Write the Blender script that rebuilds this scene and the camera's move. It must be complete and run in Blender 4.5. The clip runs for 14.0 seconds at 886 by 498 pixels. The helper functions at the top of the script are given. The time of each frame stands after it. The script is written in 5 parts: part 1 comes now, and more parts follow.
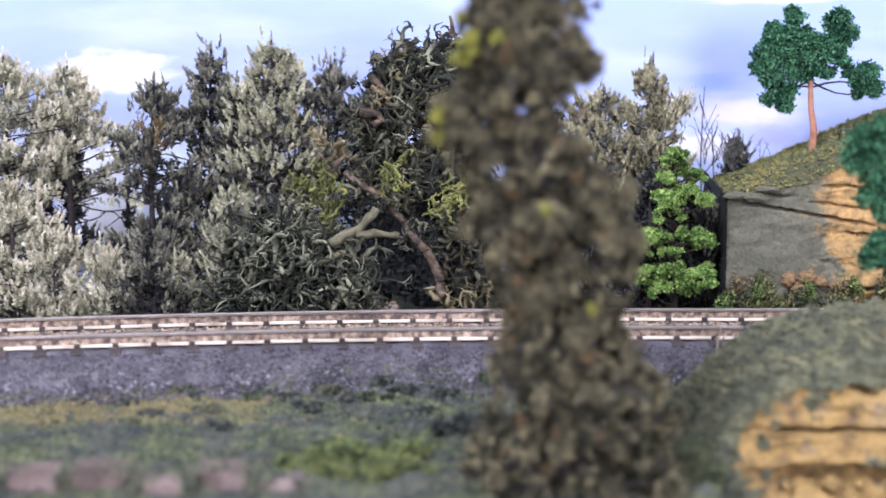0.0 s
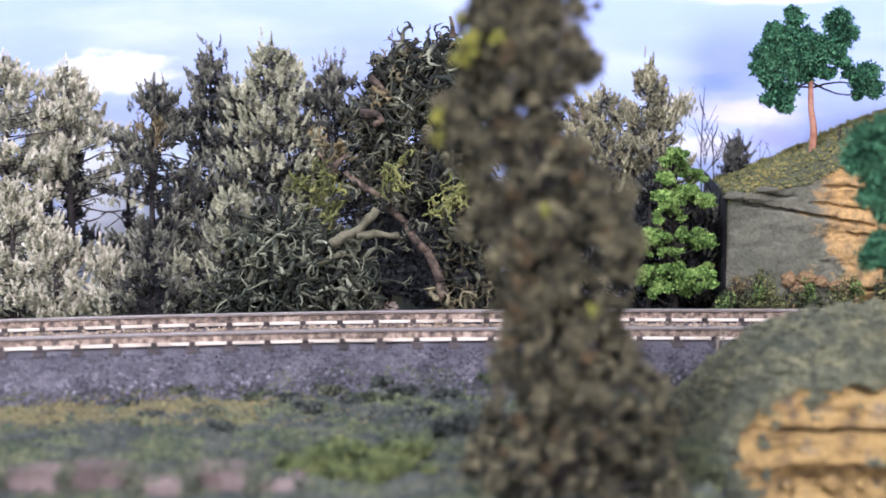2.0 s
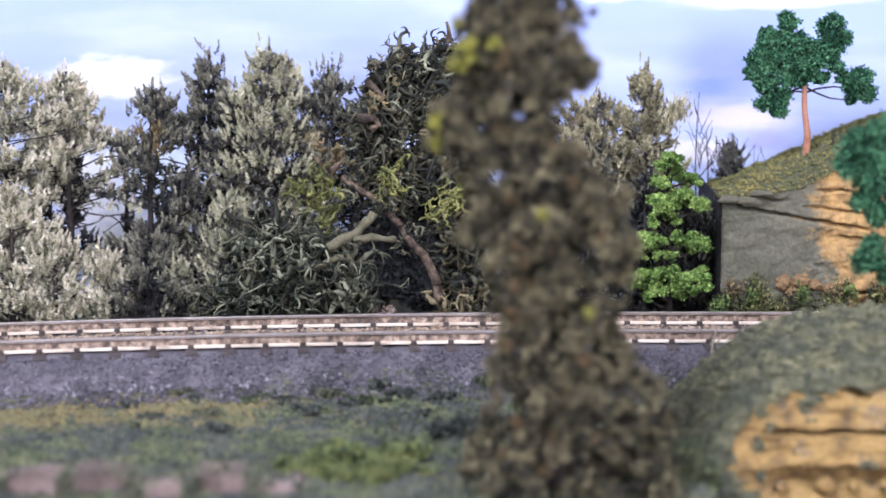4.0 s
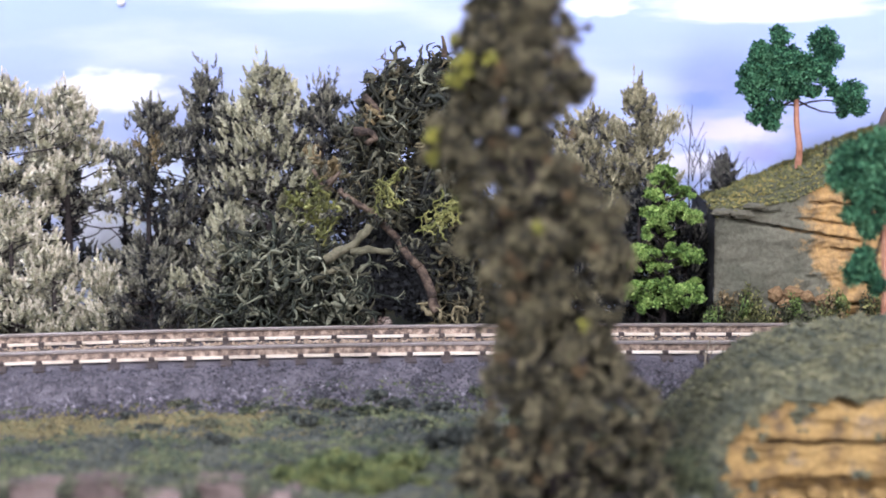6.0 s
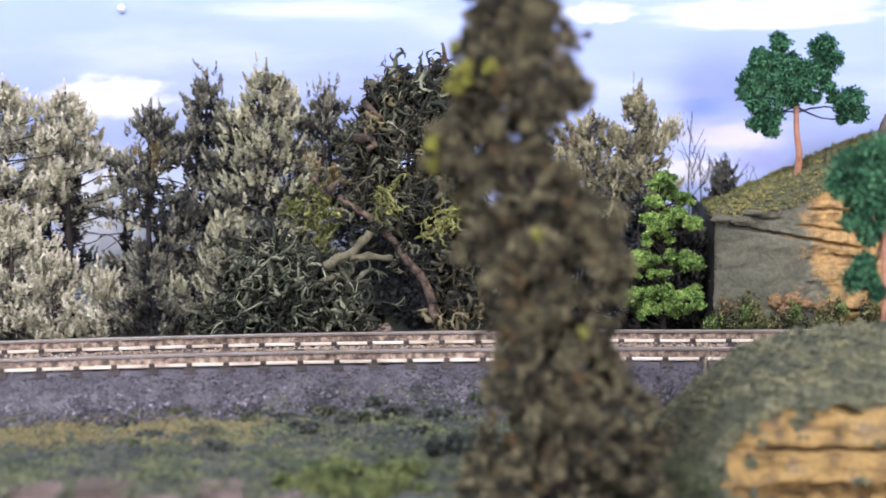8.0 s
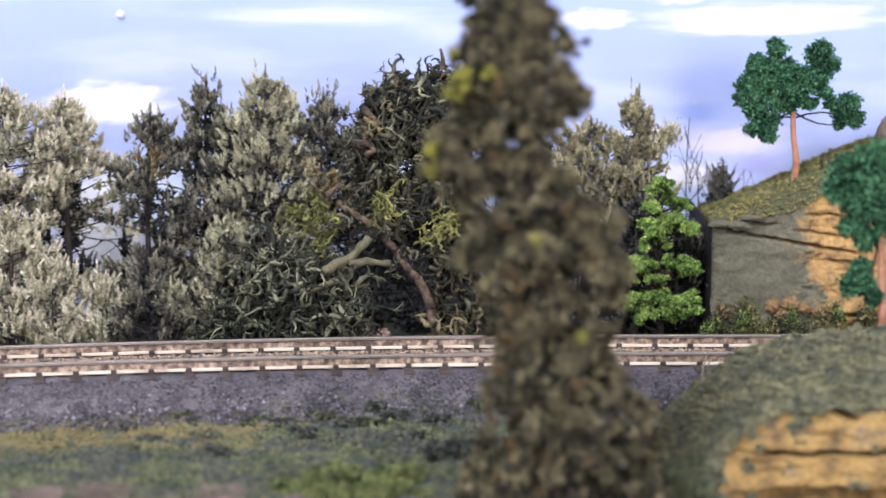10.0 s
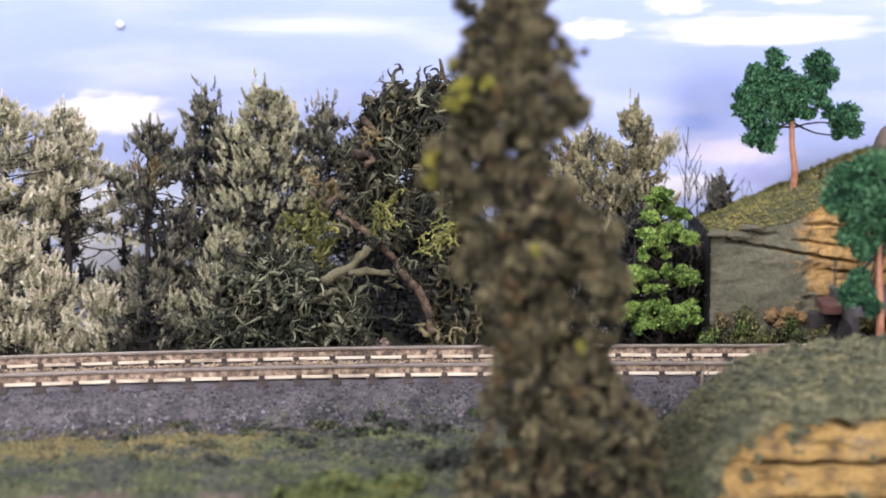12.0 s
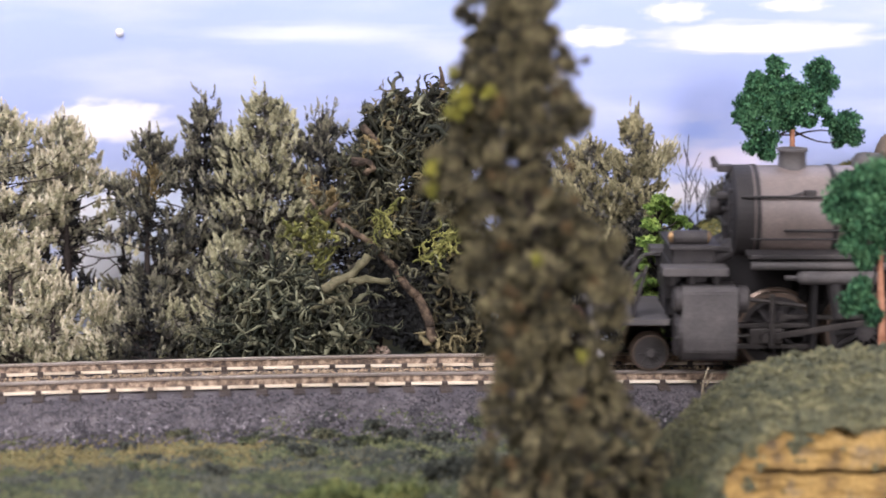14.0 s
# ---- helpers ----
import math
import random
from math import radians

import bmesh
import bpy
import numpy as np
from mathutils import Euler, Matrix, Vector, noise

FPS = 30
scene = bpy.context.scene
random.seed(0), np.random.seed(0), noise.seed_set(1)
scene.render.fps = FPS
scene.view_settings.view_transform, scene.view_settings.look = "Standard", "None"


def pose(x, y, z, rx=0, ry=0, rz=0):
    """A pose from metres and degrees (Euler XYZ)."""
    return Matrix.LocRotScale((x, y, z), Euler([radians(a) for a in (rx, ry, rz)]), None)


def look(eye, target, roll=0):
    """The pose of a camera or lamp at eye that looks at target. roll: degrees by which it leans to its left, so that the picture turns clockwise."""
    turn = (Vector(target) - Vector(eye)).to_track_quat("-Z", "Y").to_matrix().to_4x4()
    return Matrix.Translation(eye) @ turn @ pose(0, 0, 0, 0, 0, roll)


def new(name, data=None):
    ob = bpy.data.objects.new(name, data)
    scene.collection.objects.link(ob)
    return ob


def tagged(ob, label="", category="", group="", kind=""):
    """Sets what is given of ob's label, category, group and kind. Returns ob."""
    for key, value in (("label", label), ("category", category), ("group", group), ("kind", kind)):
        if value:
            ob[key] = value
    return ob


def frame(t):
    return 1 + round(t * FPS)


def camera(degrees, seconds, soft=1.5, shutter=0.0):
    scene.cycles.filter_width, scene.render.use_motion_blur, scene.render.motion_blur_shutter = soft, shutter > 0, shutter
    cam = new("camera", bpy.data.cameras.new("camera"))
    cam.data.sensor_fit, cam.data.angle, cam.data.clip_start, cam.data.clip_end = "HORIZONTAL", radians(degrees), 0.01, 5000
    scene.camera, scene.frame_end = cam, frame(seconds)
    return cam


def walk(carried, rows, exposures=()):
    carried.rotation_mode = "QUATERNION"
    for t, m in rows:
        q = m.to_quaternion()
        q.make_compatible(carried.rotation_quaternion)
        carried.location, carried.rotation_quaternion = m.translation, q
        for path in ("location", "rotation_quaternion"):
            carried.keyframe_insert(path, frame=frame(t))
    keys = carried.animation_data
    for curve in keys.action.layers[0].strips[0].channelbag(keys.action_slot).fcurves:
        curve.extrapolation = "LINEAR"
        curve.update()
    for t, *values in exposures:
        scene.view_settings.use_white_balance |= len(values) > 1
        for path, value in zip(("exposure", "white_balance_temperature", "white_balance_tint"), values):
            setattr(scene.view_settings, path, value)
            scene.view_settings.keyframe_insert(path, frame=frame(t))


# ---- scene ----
# A model railway in 1:87. MM turns millimetres into metres.
MM = 0.001
cam = camera(23.31, 14.0, 1.6, 0.8)
cam.data.dof.use_dof = True
cam.data.dof.focus_distance = 0.452
cam.data.dof.aperture_fstop = 15
walk(cam, [
    (0.0, pose(0.00119, -0.42648, 0.09232, 79.641, 0, 0.359)),
    (1.0, pose(0.00120, -0.42655, 0.09222, 79.662, 0, 0.362)),
    (2.0, pose(0.00117, -0.42655, 0.09235, 79.652, 0, 0.360)),
    (2.5, pose(0.00105, -0.42677, 0.09241, 79.656, 0, 0.340)),
    (3.0, pose(0.00088, -0.42717, 0.09246, 79.668, 0, 0.299)),
    (5.5, pose(0.00020, -0.43369, 0.09414, 79.922, 0, 0.038)),
    (6.0, pose(0.00003, -0.43387, 0.09420, 80.006, 0, 0.004)),
    (6.5, pose(0.00000, -0.43392, 0.09435, 80.054, 0, 0.000)),
    (7.0, pose(0.00000, -0.43392, 0.09439, 80.097, 0, 0.000)),
    (8.0, pose(0.00002, -0.43402, 0.09455, 80.141, 0, 0.002)),
    (10.5, pose(-0.00040, -0.43586, 0.09512, 80.304, 0, -0.100)),
    (11.0, pose(-0.00032, -0.43606, 0.09512, 80.374, 0, -0.097)),
    (11.5, pose(-0.00028, -0.43626, 0.09520, 80.437, 0, -0.099)),
    (12.0, pose(-0.00029, -0.43618, 0.09527, 80.497, 0, -0.102)),
    (12.5, pose(-0.00035, -0.43602, 0.09548, 80.536, 0, -0.108)),
    (13.0, pose(-0.00050, -0.43590, 0.09572, 80.566, 0, -0.127)),
    (13.5, pose(-0.00064, -0.43570, 0.09578, 80.604, 0, -0.142)),
    (14.0, pose(-0.00090, -0.43540, 0.09566, 80.652, 0, -0.174)),
], exposures=[(0.0, 0.46, 5560, 20), (3.0, 0.44, 5580, 20), (7.0, 0.34, 5760, 18), (11.0, 0.25, 6140, 16), (14.0, 0.18, 6480, 17)])

# ---- light: unseen lamps in the railway room, a low key and an added fill ----
world = bpy.data.worlds.new("room_air")
scene.world = world
world.use_nodes = True
world.node_tree.nodes["Background"].inputs[0].default_value = (0.8, 0.88, 1.0, 1)
world.node_tree.nodes["Background"].inputs[1].default_value = 0.3


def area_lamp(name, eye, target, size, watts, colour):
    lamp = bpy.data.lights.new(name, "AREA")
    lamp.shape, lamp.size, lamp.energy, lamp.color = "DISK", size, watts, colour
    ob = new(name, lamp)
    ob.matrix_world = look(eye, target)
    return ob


area_lamp("key_lamp", (0.60, -1.05, 0.27), (0.02, 0.02, 0.02), 0.60, 12.5, (1.0, 0.93, 0.96))
area_lamp("overhead_fill", (-0.60, -0.85, 1.15), (-0.06, 0, 0), 0.8, 43.0, (0.96, 0.94, 1.0))


# ---- materials ----
def mat(name, colours, rough=0.85, metal=0.0, scale=300.0, bump=0.3, grain=4000.0, island=0.0, spread=0.22, random_object=0.0, spec=0.3):
    """A mottled surface: two to four colours mixed by coarse noise, fine grain in tone and relief."""
    m = bpy.data.materials.new(name)
    m.use_nodes = True
    nt = m.node_tree
    bsdf = nt.nodes["Principled BSDF"]
    co = nt.nodes.new("ShaderNodeTexCoord")
    n1 = nt.nodes.new("ShaderNodeTexNoise")
    n1.inputs["Scale"].default_value = scale
    n1.inputs["Detail"].default_value = 5
    n1.inputs["Roughness"].default_value = 0.6
    nt.links.new(co.outputs["Object"], n1.inputs["Vector"])
    n2 = nt.nodes.new("ShaderNodeTexNoise")
    n2.inputs["Scale"].default_value = grain
    n2.inputs["Detail"].default_value = 3
    nt.links.new(co.outputs["Object"], n2.inputs["Vector"])
    ramp = nt.nodes.new("ShaderNodeValToRGB")
    cr = ramp.color_ramp
    k = len(colours)
    lo, hi = 0.5 - spread, 0.5 + spread
    cr.elements[0].position, cr.elements[0].color = lo, (*colours[0], 1)
    cr.elements[1].position, cr.elements[1].color = hi, (*colours[-1], 1)
    for i in range(1, k - 1):
        el = cr.elements.new(lo + (hi - lo) * i / (k - 1))
        el.color = (*colours[i], 1)
    fac = n1.outputs["Fac"]
    if island or random_object:
        add = nt.nodes.new("ShaderNodeMath")
        add.operation = "MULTIPLY_ADD"
        if island:
            g = nt.nodes.new("ShaderNodeNewGeometry")
            nt.links.new(g.outputs["Random Per Island"], add.inputs[0])
        else:
            g = nt.nodes.new("ShaderNodeObjectInfo")
            nt.links.new(g.outputs["Random"], add.inputs[0])
        amount = island or random_object
        add.inputs[1].default_value = amount
        sub = nt.nodes.new("ShaderNodeMath")
        sub.operation = "ADD"
        sub.inputs[1].default_value = -amount / 2
        nt.links.new(fac, sub.inputs[0])
        nt.links.new(sub.outputs[0], add.inputs[2])
        fac = add.outputs[0]
    nt.links.new(fac, ramp.inputs[0])
    mul = nt.nodes.new("ShaderNodeMix")
    mul.data_type, mul.blend_type = "RGBA", "OVERLAY"
    mul.inputs[0].default_value = 0.45
    nt.links.new(ramp.outputs[0], mul.inputs[6])
    nt.links.new(n2.outputs["Fac"], mul.inputs[7])
    nt.links.new(mul.outputs[2], bsdf.inputs["Base Color"])
    bsdf.inputs["Roughness"].default_value = rough
    bsdf.inputs["Metallic"].default_value = metal
    bsdf.inputs["Specular IOR Level"].default_value = spec
    if bump:
        b = nt.nodes.new("ShaderNodeBump")
        b.inputs["Strength"].default_value = bump
        b.inputs["Distance"].default_value = 0.0004
        nt.links.new(n2.outputs["Fac"], b.inputs["Height"])
        nt.links.new(b.outputs[0], bsdf.inputs["Normal"])
    return m


def sky_print():
    """A printed sky: pale blue with long flat white clouds and a few violet-grey ones low down."""
    m = bpy.data.materials.new("printed_sky")
    m.use_nodes = True
    nt = m.node_tree
    bsdf = nt.nodes["Principled BSDF"]
    bsdf.inputs["Roughness"].default_value = 0.75
    bsdf.inputs["Specular IOR Level"].default_value = 0.15
    co = nt.nodes.new("ShaderNodeTexCoord")
    sep = nt.nodes.new("ShaderNodeSeparateXYZ")
    nt.links.new(co.outputs["Object"], sep.inputs[0])
    grad = nt.nodes.new("ShaderNodeMapRange")
    grad.inputs["From Min"].default_value = 0.0
    grad.inputs["From Max"].default_value = 0.085
    nt.links.new(sep.outputs["Z"], grad.inputs["Value"])
    blue = nt.nodes.new("ShaderNodeValToRGB")
    blue.color_ramp.elements[0].position, blue.color_ramp.elements[0].color = 0.0, (0.57, 0.645, 0.835, 1)
    blue.color_ramp.elements[1].position, blue.color_ramp.elements[1].color = 1.0, (0.37, 0.475, 0.70, 1)
    el = blue.color_ramp.elements.new(0.55)
    el.color = (0.345, 0.42, 0.70, 1)
    nt.links.new(grad.outputs[0], blue.inputs[0])

    def clouds(scale_xyz, shift, low, high, scale):
        mp = nt.nodes.new("ShaderNodeMapping")
        mp.inputs["Scale"].default_value = scale_xyz
        mp.inputs["Location"].default_value = shift
        nt.links.new(co.outputs["Object"], mp.inputs[0])
        n = nt.nodes.new("ShaderNodeTexNoise")
        n.inputs["Scale"].default_value = scale
        n.inputs["Detail"].default_value = 6
        n.inputs["Roughness"].default_value = 0.5
        nt.links.new(mp.outputs[0], n.inputs["Vector"])
        r = nt.nodes.new("ShaderNodeMapRange")
        r.interpolation_type = "SMOOTHSTEP"
        r.inputs["From Min"].default_value, r.inputs["From Max"].default_value = low, high
        nt.links.new(n.outputs["Fac"], r.inputs["Value"])
        return r.outputs[0]

    def over(base, colour, fac):
        mx = nt.nodes.new("ShaderNodeMix")
        mx.data_type = "RGBA"
        mx.inputs[7].default_value = (*colour, 1)
        nt.links.new(base, mx.inputs[6])
        nt.links.new(fac, mx.inputs[0])
        return mx.outputs[2]

    def patch(x, z, rx, rz, soft=0.5):
        """One named patch: an uneven ellipse."""
        mp = nt.nodes.new("ShaderNodeMapping")
        mp.inputs["Location"].default_value = (-x / rx, 0, -z / rz)
        mp.inputs["Scale"].default_value = (1 / rx, 0, 1 / rz)
        nt.links.new(co.outputs["Object"], mp.inputs[0])
        n = nt.nodes.new("ShaderNodeTexNoise")
        n.inputs["Scale"].default_value = 2.4
        n.inputs["Detail"].default_value = 5
        nt.links.new(mp.outputs[0], n.inputs["Vector"])
        mixv = nt.nodes.new("ShaderNodeVectorMath")
        mixv.operation = "MULTIPLY_ADD"
        mixv.inputs[1].default_value = (0.9, 0.0, 0.9)
        mixv.inputs[2].default_value = (-0.45, 0, -0.45)
        nt.links.new(n.outputs["Color"], mixv.inputs[0])
        addv = nt.nodes.new("ShaderNodeVectorMath")
        nt.links.new(mp.outputs[0], addv.inputs[0])
        nt.links.new(mixv.outputs[0], addv.inputs[1])
        ln = nt.nodes.new("ShaderNodeVectorMath")
        ln.operation = "LENGTH"
        nt.links.new(addv.outputs[0], ln.inputs[0])
        r = nt.nodes.new("ShaderNodeMapRange")
        r.interpolation_type = "SMOOTHSTEP"
        r.inputs["From Min"].default_value, r.inputs["From Max"].default_value = 1.0, 1.0 - soft
        nt.links.new(ln.outputs["Value"], r.inputs["Value"])
        return r.outputs[0]

    col = blue.outputs[0]
    col = over(col, (0.52, 0.58, 0.73), clouds((1, 1, 5), (0.3, 0, 0.1), 0.45, 0.75, 14))
    for args, colour in SKY_PATCHES:
        col = over(col, colour, patch(*args))
    nt.links.new(col, bsdf.inputs["Base Color"])
    return m


# x, z, half width, half height in metres of the clouds and of the white and blue patches
SKY_PATCHES = [
    ((-0.078, 0.0435, 0.017, 0.0058, 0.4), (0.752, 0.761, 0.780)),
    ((0.076, 0.0635, 0.034, 0.0040, 0.6), (0.724, 0.733, 0.780)),
    ((0.070, 0.0610, 0.024, 0.0022, 0.7), (0.724, 0.733, 0.780)),
    ((0.036, 0.0632, 0.010, 0.0028, 0.5), (0.752, 0.761, 0.780)),
    ((0.055, 0.0690, 0.009, 0.0030, 0.6), (0.733, 0.743, 0.780)),
    ((0.082, 0.0705, 0.010, 0.0018, 0.6), (0.714, 0.724, 0.780)),
    ((0.068, 0.0345, 0.020, 0.0050, 0.8), (0.658, 0.630, 0.752)),
    ((0.058, 0.0265, 0.012, 0.0045, 0.7), (0.743, 0.733, 0.780)),
    ((0.050, 0.0365, 0.008, 0.0030, 0.8), (0.733, 0.724, 0.780)),
    ((0.0605, 0.0415, 0.0075, 0.0034, 0.8), (0.301, 0.395, 0.724)),
    ((0.0630, 0.0470, 0.006, 0.0040, 0.9), (0.376, 0.451, 0.733)),
    ((0.074, 0.0290, 0.010, 0.0045, 0.9), (0.376, 0.395, 0.658)),
    ((0.052, 0.0170, 0.010, 0.0050, 0.9), (0.395, 0.508, 0.790)),
    ((-0.079, 0.0160, 0.016, 0.0170, 0.5), (0.865, 0.884, 0.912)),
    ((-0.066, 0.0190, 0.014, 0.0140, 0.6), (0.696, 0.780, 0.912)),
    ((-0.030, 0.0640, 0.040, 0.0030, 0.9), (0.545, 0.611, 0.761)),
]

M = {
    "sky": sky_print(),
    "wall": mat("painted_plaster", [(0.48, 0.47, 0.46), (0.54, 0.53, 0.51)], 0.9, scale=6, grain=300, bump=0.1),
    "rail_side": mat("weathered_rail", [(0.06, 0.045, 0.035), (0.22, 0.16, 0.11), (0.46, 0.36, 0.26)], 0.6, 0.15, 700, 0.2, 3000, spec=0.5, spread=0.13),
    "rail_head": mat("worn_rail_head", [(0.42, 0.36, 0.31), (0.62, 0.57, 0.52)], 0.3, 0.9, 120, 0.1, 3000, spec=0.5),
    "tie": mat("dark_tie_plastic", [(0.035, 0.028, 0.024), (0.07, 0.055, 0.045)], 0.7, 0, 500, 0.3, 5000, random_object=0.3),
    "ballast": mat("ballast_bed", [(0.050, 0.046, 0.051), (0.092, 0.084, 0.089), (0.16, 0.145, 0.145)], 0.95, 0, 150, 0.6, 2500),
    "stone_bits": mat("ballast_stones", [(0.036, 0.034, 0.038), (0.074, 0.069, 0.075), (0.145, 0.132, 0.138)], 0.9, 0, 90, 0.2, 3000, island=0.3),
    "tan_bits": mat("tan_ballast_stones", [(0.20, 0.145, 0.09), (0.33, 0.25, 0.165), (0.45, 0.36, 0.255)], 0.9, 0, 160, 0.2, 3000, island=0.3),
    "soil": mat("earth_and_turf", [(0.055, 0.055, 0.030), (0.09, 0.095, 0.05), (0.14, 0.125, 0.06)], 0.97, 0, 60, 0.6, 1500),
    "turf_green": mat("green_turf_flock", [(0.045, 0.056, 0.036), (0.078, 0.094, 0.050), (0.135, 0.145, 0.068)], 0.95, 0, 90, 0, 1500, island=0.45),
    "turf_olive": mat("olive_green_turf_flock", [(0.052, 0.060, 0.042), (0.092, 0.100, 0.062), (0.155, 0.153, 0.088)], 0.95, 0, 90, 0, 1500, island=0.45),
    "turf_yellow": mat("straw_turf_flock", [(0.115, 0.100, 0.047), (0.185, 0.152, 0.066), (0.14, 0.132, 0.062)], 0.95, 0, 90, 0, 1500, island=0.45),
    "turf_dark": mat("blue_green_turf_flock", [(0.040, 0.046, 0.040), (0.062, 0.070, 0.056), (0.10, 0.105, 0.075)], 0.95, 0, 90, 0, 1500, island=0.45),
    "bush_green": mat("bright_bush_flock", [(0.050, 0.072, 0.032), (0.12, 0.15, 0.05), (0.24, 0.25, 0.085)], 0.95, 0, 200, 0, 1500, island=0.45),
    # needle tones from pale to blackish have light, haze and shade painted in
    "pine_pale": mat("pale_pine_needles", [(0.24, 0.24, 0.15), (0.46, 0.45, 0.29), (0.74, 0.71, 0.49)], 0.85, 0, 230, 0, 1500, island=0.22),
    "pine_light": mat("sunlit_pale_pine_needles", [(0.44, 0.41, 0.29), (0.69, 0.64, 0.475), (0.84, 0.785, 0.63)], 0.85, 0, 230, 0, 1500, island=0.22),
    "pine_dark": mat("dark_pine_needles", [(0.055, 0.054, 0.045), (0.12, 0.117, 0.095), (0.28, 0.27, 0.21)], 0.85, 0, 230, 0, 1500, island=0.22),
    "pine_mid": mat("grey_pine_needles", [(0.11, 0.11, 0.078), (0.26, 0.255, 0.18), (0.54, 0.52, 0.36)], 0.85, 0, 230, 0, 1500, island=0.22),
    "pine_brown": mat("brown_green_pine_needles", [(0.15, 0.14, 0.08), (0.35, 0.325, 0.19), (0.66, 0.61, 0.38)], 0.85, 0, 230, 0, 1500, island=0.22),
    "shade_black": mat("blackish_painted_shade", [(0.018, 0.019, 0.020), (0.035, 0.038, 0.036)], 0.9, 0, 90, 0, 1500, island=0.4),
    "bark": mat("brown_bark", [(0.028, 0.021, 0.015), (0.072, 0.052, 0.035), (0.15, 0.11, 0.072)], 0.9, 0, 400, 0.9, 2000, spread=0.12),
    "bark_dark": mat("dark_bark", [(0.020, 0.016, 0.014), (0.05, 0.040, 0.034)], 0.9, 0, 250, 0.5, 2500),
    "bark_orange": mat("orange_brown_bark", [(0.20, 0.085, 0.045), (0.36, 0.17, 0.10), (0.44, 0.25, 0.16)], 0.85, 0, 350, 0.5, 2500),
    "lichen_dark": mat("dark_green_lichen", [(0.012, 0.013, 0.008), (0.030, 0.032, 0.020), (0.115, 0.112, 0.066)], 0.8, 0, 120, 0.2, 2500, island=0.5),
    "lichen_grey": mat("grey_green_lichen", [(0.015, 0.019, 0.012), (0.045, 0.053, 0.033), (0.24, 0.245, 0.155)], 0.75, 0, 120, 0.2, 2500, island=0.5),
    "lichen_lime": mat("yellow_green_lichen", [(0.055, 0.060, 0.018), (0.115, 0.122, 0.030), (0.24, 0.24, 0.075)], 0.8, 0, 120, 0.2, 2500, island=0.4),
    "lichen_brown": mat("brown_lichen", [(0.075, 0.060, 0.025), (0.15, 0.115, 0.05), (0.23, 0.175, 0.085)], 0.8, 0, 120, 0.2, 2500, island=0.4),
    "lichen_olive": mat("olive_brown_lichen", [(0.035, 0.030, 0.014), (0.080, 0.068, 0.032), (0.17, 0.145, 0.075)], 0.8, 0, 120, 0.2, 2500, island=0.5),
    "rubble": mat("reddish_rubble", [(0.10, 0.070, 0.036), (0.19, 0.120, 0.055), (0.28, 0.185, 0.085)], 0.9, 0, 200, 0.6, 1500),
    "log": mat("pale_cut_branch", [(0.050, 0.048, 0.026), (0.10, 0.094, 0.052), (0.18, 0.165, 0.10)], 0.85, 0, 300, 0.5, 2500),
    "maple": mat("fresh_green_leaves", [(0.045, 0.088, 0.018), (0.16, 0.275, 0.052), (0.36, 0.48, 0.13)], 0.7, 0, 200, 0, 1500, island=0.35),
    "tree_green": mat("deep_green_foam_leaves", [(0.010, 0.045, 0.022), (0.028, 0.115, 0.052), (0.09, 0.22, 0.10)], 0.8, 0, 160, 0, 1500, island=0.5, spread=0.17),
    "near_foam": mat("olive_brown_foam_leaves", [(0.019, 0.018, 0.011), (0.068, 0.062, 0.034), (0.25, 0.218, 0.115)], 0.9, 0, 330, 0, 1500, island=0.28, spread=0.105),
    # core closes the crown; its dark colour is painted shade in the crevices
    "near_shade_core": mat("foam_crevice_shade", [(0.018, 0.016, 0.011), (0.045, 0.04, 0.026)], 0.95, 0, 200, 0.6, 1500),
    "near_rust": mat("rusty_foam_leaves", [(0.07, 0.048, 0.022), (0.145, 0.098, 0.044)], 0.9, 0, 110, 0, 1500, island=0.4),
    "near_yellow": mat("mustard_foam_leaves", [(0.13, 0.135, 0.028), (0.32, 0.31, 0.05)], 0.9, 0, 110, 0, 1500, island=0.4),
    "rock_grey": mat("olive_grey_cast_rock", [(0.085, 0.080, 0.050), (0.125, 0.118, 0.078), (0.165, 0.150, 0.100)], 0.9, 0, 70, 0.8, 1200),
    "rock_shade": mat("rock_with_painted_shade", [(0.012, 0.012, 0.011), (0.03, 0.03, 0.026)], 0.95, 0, 100, 0.5, 1200),
    "rock_orange": mat("ochre_cast_rock", [(0.085, 0.062, 0.034), (0.20, 0.128, 0.044), (0.29, 0.19, 0.062), (0.18, 0.135, 0.078)], 0.9, 0, 130, 0.9, 1100, spread=0.16),
    "pink_stone": mat("pink_cut_stone", [(0.075, 0.056, 0.046), (0.125, 0.093, 0.076), (0.185, 0.142, 0.118)], 0.9, 0, 200, 0.6, 1500, random_object=0.3),
    "boiler": mat("dusty_grey_boiler_paint", [(0.095, 0.077, 0.069), (0.155, 0.127, 0.113), (0.22, 0.182, 0.162)], 0.36, 0.0, 70, 0.02, 2500, spec=1.0),
    "steel": mat("dull_rod_steel", [(0.022, 0.020, 0.019), (0.062, 0.056, 0.051)], 0.45, 0.5, 150, 0.05, 2500, spec=0.5),
    "loco": mat("weathered_black_paint_dusty", [(0.012, 0.011, 0.011), (0.027, 0.025, 0.025), (0.066, 0.060, 0.057)], 0.6, 0, 90, 0.1, 2500, spec=0.35),
    "loco_light": mat("dusty_grey_black_paint", [(0.045, 0.042, 0.042), (0.072, 0.068, 0.066), (0.115, 0.107, 0.10)], 0.65, 0, 90, 0.1, 2500, spec=0.3),
